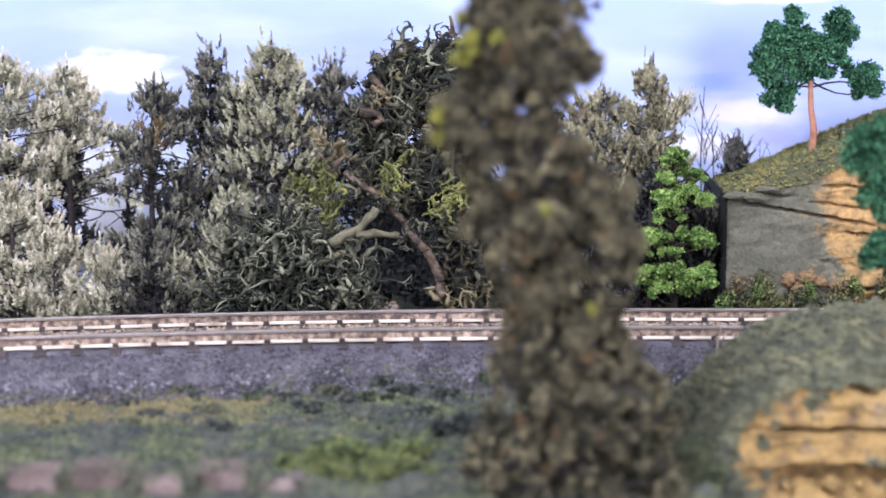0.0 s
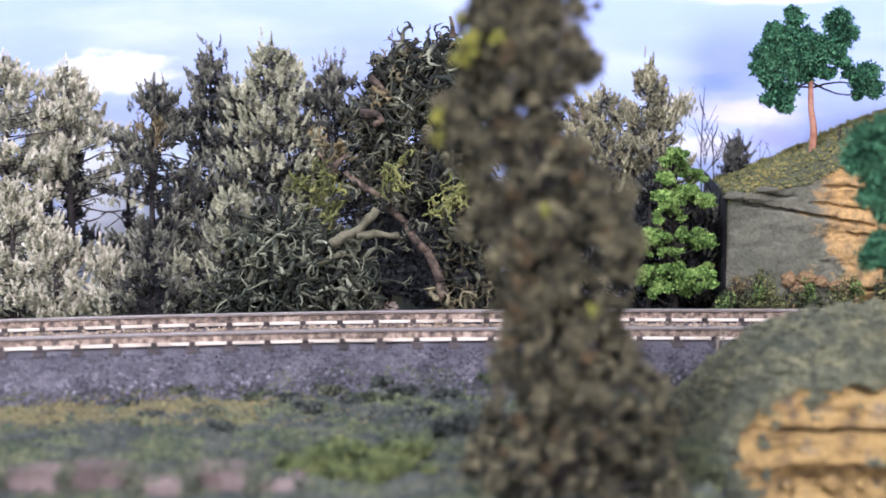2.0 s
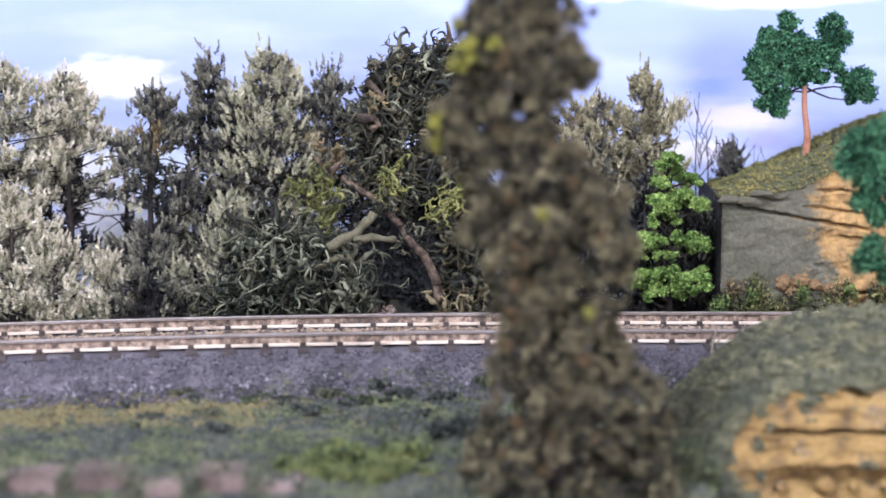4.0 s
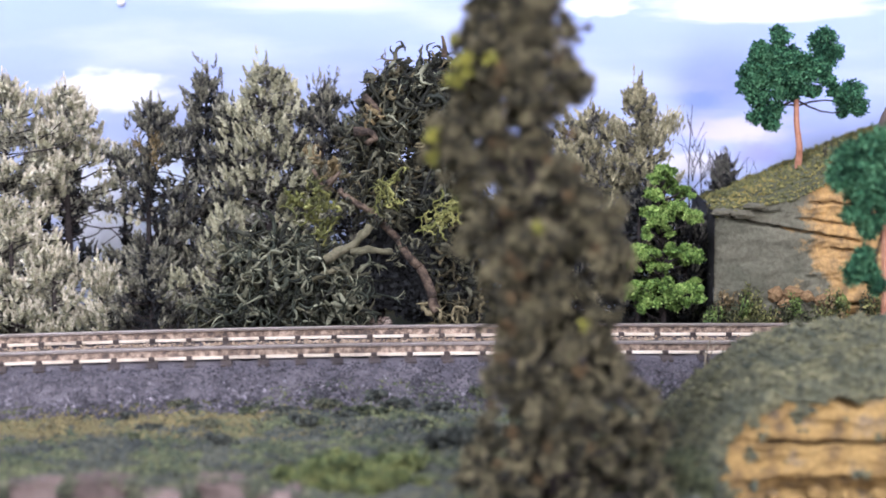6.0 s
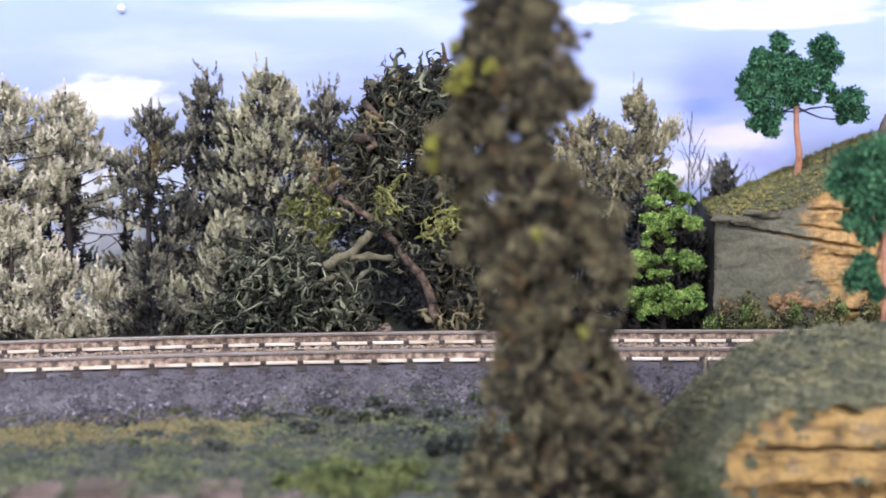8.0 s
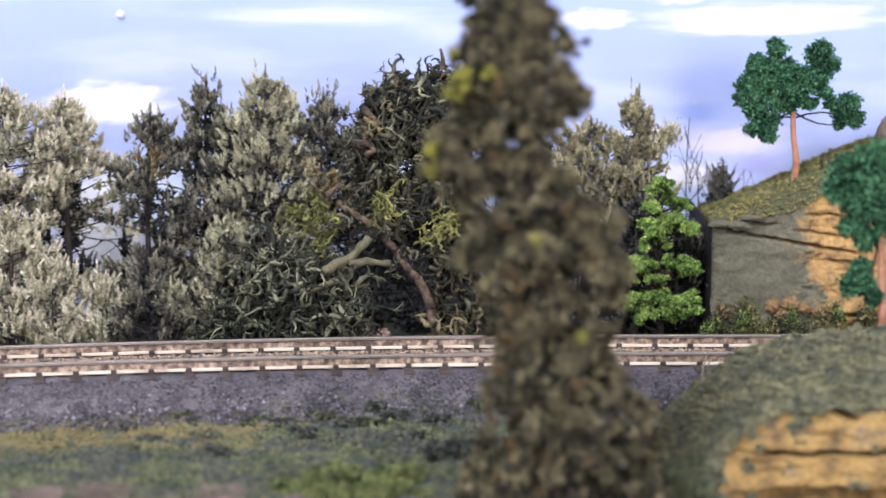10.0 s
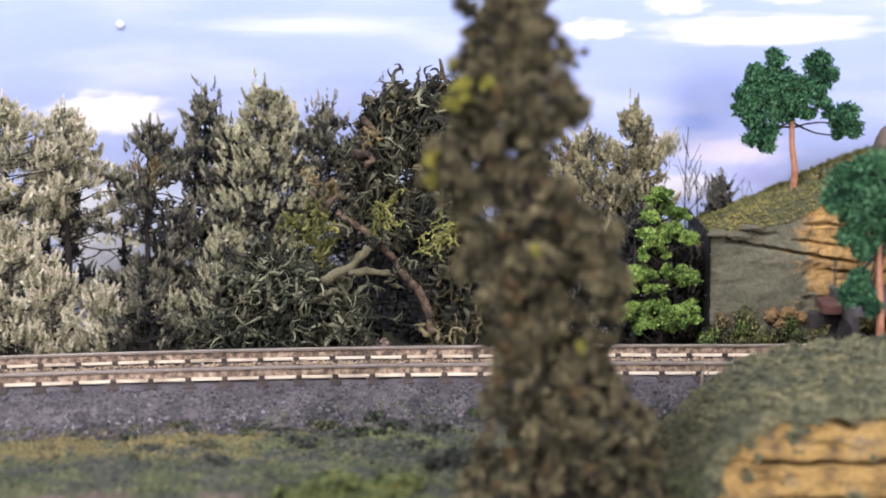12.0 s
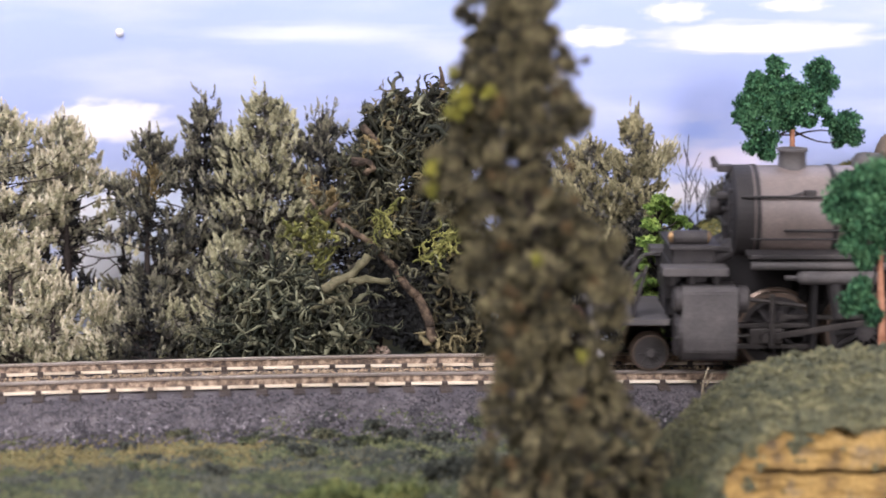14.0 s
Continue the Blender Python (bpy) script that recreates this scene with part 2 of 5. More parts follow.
    "wheel": mat("grimy_wheel_paint", [(0.020, 0.018, 0.017), (0.040, 0.037, 0.035), (0.075, 0.069, 0.065)], 0.6, 0, 150, 0.1, 2500),
    # blacker paint for parts under the boiler, the shade there painted in
    "under_shade": mat("black_paint_with_shade", [(0.006, 0.006, 0.006), (0.013, 0.012, 0.012)], 0.8, 0, 90, 0.1, 2500, spec=0.2),
    "tyre": mat("worn_tyre_steel", [(0.08, 0.062, 0.05), (0.17, 0.13, 0.098)], 0.4, 0.7, 150, 0.1, 2500),
    "lens": mat("dusty_glass", [(0.10, 0.105, 0.11), (0.16, 0.165, 0.17)], 0.15, 0, 90, 0, 2500, spec=0.6),
    # caught light painted into the foot: pale where lit, brown where not
    "rail_foot": mat("rail_foot_glint", [(0.20, 0.15, 0.105), (0.74, 0.65, 0.50), (0.95, 0.89, 0.74)], 0.35, 0.25, 70, 0.1, 3000, spec=0.5),
    "stump": mat("grey_brown_stump_wood", [(0.09, 0.07, 0.055), (0.17, 0.135, 0.11)], 0.9, 0, 200, 0.5, 2500),
    "straw": mat("dry_straw", [(0.26, 0.22, 0.15), (0.40, 0.34, 0.24)], 0.9, 0, 200, 0.2, 2500),
    "brass": mat("brass_rim", [(0.28, 0.17, 0.08), (0.48, 0.31, 0.14)], 0.45, 0.7, 150, 0.05, 2500, spec=0.5),
    "red_lead": mat("faded_red_lens", [(0.055, 0.026, 0.020), (0.105, 0.045, 0.032)], 0.6, 0, 150, 0.1, 2500),
    "white": mat("white_paint", [(0.74, 0.74, 0.74), (0.82, 0.82, 0.82)], 0.6, 0, 150, 0.05, 2500),
    "leaf_litter": mat("brown_leaf_litter", [(0.12, 0.085, 0.06), (0.24, 0.18, 0.14), (0.34, 0.28, 0.22)], 0.95, 0, 150, 0.3, 2500, island=0.5),
}


# ---- helpers for meshes, all in millimetres ----
def empty(name, x=0, y=0, z=0, rz=0):
    ob = new(name)
    ob.matrix_basis = pose(x * MM, y * MM, z * MM, 0, 0, rz)
    ob.empty_display_size = 0.005
    return ob


def mesh_part(name, verts, faces, material, parent=None, label="", smooth=True):
    me = bpy.data.meshes.new(name)
    me.from_pydata((np.asarray(verts, dtype=float) * MM).tolist(), [], faces if isinstance(faces, list) else faces.tolist())
    me.polygons.foreach_set("use_smooth", [smooth] * len(me.polygons))
    me.materials.append(material)
    me.update()
    ob = new(name, me)
    ob.parent = parent
    return tagged(ob, label)


def part(name, bm, material, parent=None, label="", smooth=False):
    me = bpy.data.meshes.new(name)
    for v in bm.verts:
        v.co *= MM
    bm.to_mesh(me)
    bm.free()
    me.polygons.foreach_set("use_smooth", [smooth] * len(me.polygons))
    me.materials.append(material)
    ob = new(name, me)
    ob.parent = parent
    return tagged(ob, label)


class Soup:
    """Many small pieces gathered into one mesh."""

    def __init__(self):
        self.v, self.f, self.n = [], [], 0

    def add(self, verts, faces):
        self.v.append(np.asarray(verts, dtype=float))
        n = self.n
        self.f.extend([[i + n for i in f] for f in faces])
        self.n += len(verts)

    def make(self, name, material, parent=None, label="", smooth=True):
        return mesh_part(name, np.concatenate(self.v), self.f, material, parent, label, smooth)


rng = np.random.default_rng(7)


def reseed(n):
    global rng
    rng = np.random.default_rng(n)


def unit(n):
    v = rng.normal(size=(n, 3))
    return v / np.linalg.norm(v, axis=1)[:, None]


def leaves(name, centres, size, material, parent=None, label="", out=None, stretch=1.6, lean=0.6):
    """Small folded leaves, one island each, at the centres. out: the way that each leaf points."""
    c = np.asarray(centres, dtype=float)
    n = len(c)
    d = unit(n)
    if out is not None:
        d = d * lean + out
        d /= np.linalg.norm(d, axis=1)[:, None]
    side = np.cross(d, unit(n))
    side /= np.linalg.norm(side, axis=1)[:, None] + 1e-9
    up = np.cross(side, d)
    s = (size * rng.uniform(0.55, 1.35, n))[:, None]
    base = c - d * s * 0.5 * stretch
    tip = c + d * s * 0.5 * stretch
    mid = c + up * s * 0.22
    left, right = c + side * s * 0.5 - up * s * 0.1, c - side * s * 0.5 - up * s * 0.1
    verts = np.stack([base, left, mid, right, tip], 1).reshape(-1, 3)
    i = np.arange(n)[:, None] * 5
    tri = np.concatenate([i + [0, 2, 1], i + [0, 3, 2], i + [1, 2, 4], i + [2, 3, 4]], 1).reshape(-1, 3)
    return mesh_part(name, verts, tri, material, parent, label)


def bits(name, centres, size, material, parent=None, label="", flat=0.7):
    """Small irregular crumbs (five corners), one island each."""
    c = np.asarray(centres, dtype=float)
    n = len(c)
    tet = np.array([[1, 0, -0.4], [-0.5, 0.87, -0.4], [-0.5, -0.87, -0.4], [0.1, 0.1, 0.8], [-0.1, -0.2, -0.9]])
    p = tet[None] + rng.normal(scale=0.28, size=(n, 5, 3))
    a = rng.uniform(0, 6.28, n)
    ca, sa = np.cos(a)[:, None], np.sin(a)[:, None]
    x = p[..., 0] * ca - p[..., 1] * sa
    y = p[..., 0] * sa + p[..., 1] * ca
    p = np.stack([x, y, p[..., 2] * flat], -1) * (size * 0.5 * rng.uniform(0.5, 1.5, n))[:, None, None]
    verts = (p + c[:, None]).reshape(-1, 3)
    i = np.arange(n)[:, None] * 5
    tri = np.concatenate([i + [0, 1, 3], i + [1, 2, 3], i + [2, 0, 3], i + [1, 0, 4], i + [2, 1, 4], i + [0, 2, 4]], 1).reshape(-1, 3)
    return mesh_part(name, verts, tri, material, parent, label, smooth=False)


def tube_arrays(path, radii, sides=6):
    """A tapered tube along a path, closed at both ends."""
    path = np.asarray(path, dtype=float)
    k = len(path)
    t = np.gradient(path, axis=0)
    t /= np.linalg.norm(t, axis=1)[:, None] + 1e-9
    ref = np.array([0.31, 0.87, 0.38])
    verts = []
    for i in range(k):
        a = np.cross(t[i], ref)
        a /= np.linalg.norm(a) + 1e-9
        b = np.cross(t[i], a)
        for j in range(sides):
            w = 2 * math.pi * j / sides
            verts.append(path[i] + radii[i] * (math.cos(w) * a + math.sin(w) * b))
    faces = []
    for i in range(k - 1):
        for j in range(sides):
            q = (j + 1) % sides
            faces.append([i * sides + j, i * sides + q, (i + 1) * sides + q, (i + 1) * sides + j])
    faces.append(list(range(sides))[::-1])
    faces.append([(k - 1) * sides + j for j in range(sides)])
    return verts, faces


def limb(soup, a, b, r0, r1, bend=0.08, steps=6, sides=6):
    a, b = np.asarray(a, float), np.asarray(b, float)
    s = np.linspace(0, 1, steps)[:, None]
    off = rng.normal(size=3) * np.linalg.norm(b - a) * bend
    path = a + (b - a) * s + off * np.sin(s * math.pi) + rng.normal(size=(steps, 3)) * bend * 0.12 * np.linalg.norm(b - a) * np.sin(s * math.pi)
    soup.add(*tube_arrays(path, np.linspace(r0, r1, steps), sides))
    return path


def box(bm, x0, x1, y0, y1, z0, z1, bevel=0.0):
    r = bmesh.ops.create_cube(bm, size=1, matrix=Matrix.Translation(((x0 + x1) / 2, (y0 + y1) / 2, (z0 + z1) / 2)) @ Matrix.Diagonal((x1 - x0, y1 - y0, z1 - z0, 1)))
    if bevel:
        es = list({e for v in r["verts"] for e in v.link_edges})
        bmesh.ops.bevel(bm, geom=es, offset=bevel, segments=2, affect="EDGES", profile=0.6)
    return bm


def cyl(bm, a, b, r0, r1=None, sides=24):
    """A capped cylinder or cone from a to b."""
    a, b = Vector(a), Vector(b)
    r1 = r0 if r1 is None else r1
    d = b - a
    m = Matrix.Translation((a + b) / 2) @ d.to_track_quat("Z", "Y").to_matrix().to_4x4()
    bmesh.ops.create_cone(bm, cap_ends=True, segments=sides, radius1=r0, radius2=r1, depth=d.length, matrix=m)
    return bm


def lathe(bm, profile, a, axis, sides=32):
    """Turns (along, radius) pairs about an axis through a."""
    a = Vector(a)
    rot = Vector(axis).to_track_quat("Z", "Y").to_matrix()
    rings = []
    for h, r in profile:
        rings.append([bm.verts.new(a + rot @ Vector((r * math.cos(2 * math.pi * j / sides), r * math.sin(2 * math.pi * j / sides), h))) for j in range(sides)])
    for p, q in zip(rings, rings[1:]):
        for j in range(sides):
            k = (j + 1) % sides
            bm.faces.new((p[j], p[k], q[k], q[j]))
    if profile[0][1] > 0:
        bm.faces.new(rings[0][::-1])
    if profile[-1][1] > 0:
        bm.faces.new(rings[-1])
    return bm


def fractal(x, y, z=0.0, octaves=4):
    return noise.fractal(Vector((x, y, z)), 0.9, 2.1, octaves)


# ---- the track's line and the ground's height ----
BEND_X, BEND_Y, RADIUS = 45.0, 1.8, 820.0


def track_y(x):
    return BEND_Y - (min(x - BEND_X, 0.0) ** 2) / (2 * RADIUS)


def track_turn(x):
    """Degrees by which the track leans from the x axis."""
    return math.degrees(math.atan(-min(x - BEND_X, 0.0) / RADIUS))


def ground_z(x, y):
    d = y - track_y(x)
    if d < 0:
        k = min(max((-d - 17) / 15, 0), 1)
    else:
        k = min(max((d - 15) / 6, 0), 1)
    k = k * k * (3 - 2 * k)
    rough = fractal(x / 14, y / 14) * 1.1 + fractal(x / 4, y / 4, 3) * 0.35
    dip = min(max((x - 42) / 8, 0), 1) * min(max((-74 - y) / 8, 0), 1) * 9
    dip = max(dip, min(max((x - 52) / 5, 0), 1) * min(max((-60 - y) / 6, 0), 1) * 9)
    return -3.3 - k * 4.8 + rough * (0.12 + 0.88 * k) - dip


# ---- the setting ----
def room():
    for name, a, b in (("floor", (-720, -1300, -90), (720, 170, -60)), ("ceiling", (-720, -1300, 1350), (720, 170, 1380)),
                       ("wall_north", (-690, 140, -60), (690, 170, 1350)), ("wall_south", (-690, -1300, -60), (690, -1270, 1350)),
                       ("wall_east", (690, -1300, -60), (720, 170, 1350)), ("wall_west", (-720, -1300, -60), (-690, 170, 1350))):
        bm = box(bmesh.new(), a[0], b[0], a[1], b[1], a[2], b[2])
        tagged(part(name, bm, M["wall"]), "plain off-white painted surface of the railway room", name.split("_")[0], kind="structure")


def backdrop():
    bm = bmesh.new()
    n = 60
    rows = []
    for i in range(n + 1):
        x = -600 + 1280 * i / n
        y = 66 - 0.00004 * max(abs(x) - 150, 0) ** 2
        rows.append([bm.verts.new((x, y + d, z)) for d, z in ((0, -30), (0, 240), (2, 240), (2, -30))])
    for p, q in zip(rows, rows[1:]):
        for j in range(4):
            k = (j + 1) % 4
            bm.faces.new((p[j], q[j], q[k], p[k]))
    ob = part("backdrop", bm, M["sky"], smooth=False)
    tagged(ob, "printed pale blue sky sheet with flat white clouds", "backdrop", kind="structure")
    # white dot on the sky sheet, built as a small rounded disc
    bm = lathe(bmesh.new(), [(0, 0.0), (0, 0.95), (0.5, 0.95), (0.85, 0.6), (1.0, 0.0)], (-74.6, 66, 64.2), (0, -1, 0), 16)
    tagged(part("pin", bm, M["white"], smooth=True), "small round white dot on the sky sheet", "pin")


def ground():
    xs = np.concatenate([np.linspace(-600, -125, 45)[:-1], np.arange(-125, 126, 1.25), np.linspace(126, 670, 50)])
    ys = np.concatenate([np.linspace(-330, -125, 20)[:-1], np.arange(-125, 30, 1.25), np.linspace(31, 66, 12)])
    verts = [(x, y, ground_z(x, y)) for y in ys for x in xs]
    w = len(xs)
    faces = [[j * w + i, j * w + i + 1, (j + 1) * w + i + 1, (j + 1) * w + i] for j in range(len(ys) - 1) for i in range(w - 1)]
    ob = mesh_part("ground", verts, faces, M["soil"])
    tagged(ob, "uneven earth scenery base with fine turf", "ground", kind="structure")


def ballast():
    xs = np.concatenate([np.arange(-130, 130, 1.5), np.arange(130, 650, 5.0)])
    ds = np.concatenate([np.linspace(-31, -13, 20), np.linspace(-12, 12, 22), np.linspace(13, 20, 8)])
    verts = []
    for x in xs:
        for d in ds:
            y = track_y(x) + d
            verts.append((x, y, ground_z(x, y) + (0.35 if abs(d) < 27 else -0.25) + fractal(x / 1.3, d / 1.3, 5) * 0.25))
    w = len(ds)
    faces = [[i * w + j, (i + 1) * w + j, (i + 1) * w + j + 1, i * w + j + 1] for i in range(len(xs) - 1) for j in range(w - 1)]
    bed = mesh_part("ballast_bed", verts, faces, M["ballast"])
    tagged(bed, "dark grey crushed stone ballast bed under the track", "ballast", kind="structure")
    # dark stones on the shoulder, paler ones at its foot, tan ones between the rails
    x = rng.uniform(-120, 130, 15000)
    d = -rng.beta(2.2, 1.6, 15000) * 22 - 11.5
    c = [(a, track_y(a) + b, ground_z(a, track_y(a) + b) + 0.45) for a, b in zip(x, d)]
    tagged(bits("ballast_stones", c, 0.8, M["stone_bits"]), "loose dark violet-grey ballast stones on the bed's shoulder", "ballast", kind="stuff")
    x = rng.uniform(-120, 130, 1900)
    d = rng.normal(-26.5, 2.4, 1900)
    c = [(a, track_y(a) + b, ground_z(a, track_y(a) + b) + 0.5) for a, b in zip(x, d) if fractal(a / 9, b / 9, 9) > -0.1 and (a < 5 or a > 30)]
    pale = mat("pale_violet_stones", [(0.09, 0.083, 0.09), (0.15, 0.138, 0.15), (0.25, 0.23, 0.24)], 0.9, 0, 120, 0.2, 3000, island=0.4)
    tagged(bits("pale_stones", c, 0.9, pale), "pale violet-grey stones along the foot of the ballast", "ballast", kind="stuff")
    x = rng.uniform(-120, 130, 17000)
    d = rng.choice([-1, 1], 17000) * 0.4 + rng.uniform(-6.6, 6.6, 17000) + rng.choice([0, 0, 17.0], 17000)
    c = [(a, track_y(a) + b, -2.62 + rng.uniform(-0.2, 0.2)) for a, b in zip(x, d) if b < 14]
    tagged(bits("tan_stones", c, 0.75, M["tan_bits"]), "tan ballast stones packed between the ties", "ballast", kind="stuff")


def railway_track():
    track = tagged(empty("railway_track"), "curved model railway track with rusty rails on dark ties", "track")
    xs = np.concatenate([np.arange(-130, 130, 2.0), np.arange(130, 646, 12.0)])
    # rail section: foot, web, head, in mm from the foot's underside
    side = [(-0.3, 0.5), (0.3, 0.5), (0.28, 1.75), (0.6, 1.95), (-0.6, 1.95), (-0.28, 1.75)]
    foot = [(-1.0, 0.02), (1.0, 0.02), (1.0, 0.32), (0.3, 0.52), (-0.3, 0.52), (-1.0, 0.32)]
    head = [(-0.55, 1.95), (0.55, 1.95), (0.55, 2.35), (0.4, 2.5), (-0.4, 2.5), (-0.55, 2.35)]
    for off in (-8.6, 8.6):
        for name, sec, m, par in (("rail", side, M["rail_side"], track), ("rail_head", head, M["rail_head"], None), ("rail_foot", foot, M["rail_foot"], None)):
            verts, faces = [], []
            for x in xs:
                a = math.radians(track_turn(x))
                for u, v in sec:
                    verts.append((x - math.sin(a) * (off + u), track_y(x) + math.cos(a) * (off + u), -2.5 + v))
            k = len(sec)
            for i in range(len(xs) - 1):
                for j in range(k):
                    q = (j + 1) % k
                    faces.append([i * k + j, (i + 1) * k + j, (i + 1) * k + q, i * k + q])
            ob = mesh_part(name, verts, faces, m, par or rail, {"rail": "", "rail_head": "worn running surface", "rail_foot": "metal foot with its bright glint painted in"}[name], smooth=False)
            if par:
                rail = ob
    # one tie with its four spike blocks; the rest share its mesh
    bm = box(bmesh.new(), -1.15, 1.15, -15, 15, -4.3, -2.52, 0.12)
    for off in (-8.6, 8.6):
        for s in (-1, 1):
            box(bm, -0.58, 0.58, off + s * 1.25 - 0.42, off + s * 1.25 + 0.42, -2.6, -1.7, 0.12)
    tie = part("tie", bm, M["tie"], track)
    x = -126.0
    first = True
    while x < 640:
        ob = tie if first else new("tie", tie.data)
        first = False
        ob.parent = track
        ob.matrix_basis = pose(x * MM, track_y(x) * MM, 0, 0, 0, track_turn(x) + rng.normal(0, 0.5))
        x += 7.5 * math.cos(math.radians(track_turn(x)))


# ---- the far side of the track ----
def conifer(name, x, y, z, height, width, palette, label, bare=0.1, lean=0.0, boughs=60, irregular=0.35, gaps=(), shoots=14, slim=0.66):
    """A pine: trunk, upswept limbs, and on each limb a spray of candle-like tufts, painted pale as lit at the tips and
    dark as shaded below.
    palette: materials of tips, needles and inside. gaps: (x, z, rx, rz) where boughs have died back."""
    tree = tagged(empty(name, x, y, z), label, "tree", "pines before the sky sheet")
    wood = Soup()
    limb(wood, (0, 0, 0), (lean, 0, height * 0.97), 0.35 + width * 0.03, 0.25, 0.012, 10, 8)
    tips, tip_ways, low, low_ways, inner = [], [], [], [], []

    def candle(base, way, length, count):
        way = way / np.linalg.norm(way)
        q = rng.uniform(0, 1, count)
        radial = unit(count)
        radial -= way * (radial @ way)[:, None]
        at = base + way * (q * length)[:, None] + radial * (0.42 * (1.05 - q))[:, None]
        w = way * 0.9 + radial * (1.0 - 0.55 * q)[:, None]
        w /= np.linalg.norm(w, axis=1)[:, None]
        pale = q + rng.normal(0, 0.16, count) > 0.45
        tips.append(at[pale])
        tip_ways.append(w[pale])
        low.append(at[~pale])
        low_ways.append(w[~pale])

    def outline(h):
        return width * slim * min(1.0, 1.7 * (1 - h) ** 0.68)

    for i in range(boughs):
        h = bare + (0.98 - bare) * (i + rng.uniform(0, 1)) / boughs
        reach = outline(h) * rng.uniform(1 - irregular * 1.5, 1 + irregular * 0.4) + 0.4
        a = rng.uniform(0, 2 * math.pi)
        start = np.array([lean * h, 0, height * h * 0.95])
        end = start + np.array([math.cos(a) * reach, math.sin(a) * reach * 0.42, reach * rng.uniform(0.0, 0.45)])
        if any(((x + end[0] - gx) / rx) ** 2 + ((z + end[2] - gz) / rz) ** 2 < 1 for gx, gz, rx, rz in gaps) and rng.uniform() < 0.9:
            if rng.uniform() < 0.5:
                limb(wood, start, start + (end - start) * 0.8, 0.26, 0.1, 0.14, 5, 4)
            continue
        limb(wood, start, end, 0.34 * (1.2 - h), 0.12, 0.1, 5, 4)
        way = (end - start) / (np.linalg.norm(end - start) + 1e-6)
        across = np.array([-way[1], way[0], 0])
        size = 0.55 + 0.45 * min(1, reach / (width * 0.35))
        n = int(rng.integers(5, 9))
        for k in range(n):
            q = rng.uniform(0.45, 1.06)
            base = start + (end - start) * q + across * rng.normal(0, 1.0) * size + np.array([0, 0, rng.normal(0, 0.6) - 0.4])
            candle(base, way * 0.45 + np.array([0, -0.12, 1.0]) + rng.normal(size=3) * 0.28, rng.uniform(1.6, 3.6) * size, int(44 * size) + 12)
        for q in rng.uniform(0.1, 0.9, 7):
            inner.append(start + (end - start) * q + rng.normal(size=(5, 3)) * np.array([0.9, 0.5, 0.7]) * size)
    candle(np.array([lean, 0, height * 0.93]), np.array([0, 0, 1.0]), height * 0.07, 60)
    for _ in range(shoots):
        h = rng.uniform(0.6, 0.97)
        base = np.array([rng.uniform(-1, 1) * outline(h) * 0.8 + lean * h, rng.normal(0, 1), height * h + rng.uniform(0, 1.5)])
        candle(base, np.array([rng.normal(0, 0.25), 0, 1.0]), rng.uniform(2.4, 4.2), 22)
    wood.make("trunk", M["bark_dark"], tree)
    leaves("young_growth", np.concatenate(tips), 0.29, palette[0], tree, "pale needle tips with light painted in", out=np.concatenate(tip_ways), stretch=4.0, lean=0.3)
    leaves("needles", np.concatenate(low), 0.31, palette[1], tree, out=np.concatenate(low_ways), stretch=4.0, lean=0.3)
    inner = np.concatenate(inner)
    leaves("inner_needles", inner, 0.6, palette[2], tree, "dark inner needles with shade painted in", stretch=2.6)
    return tree


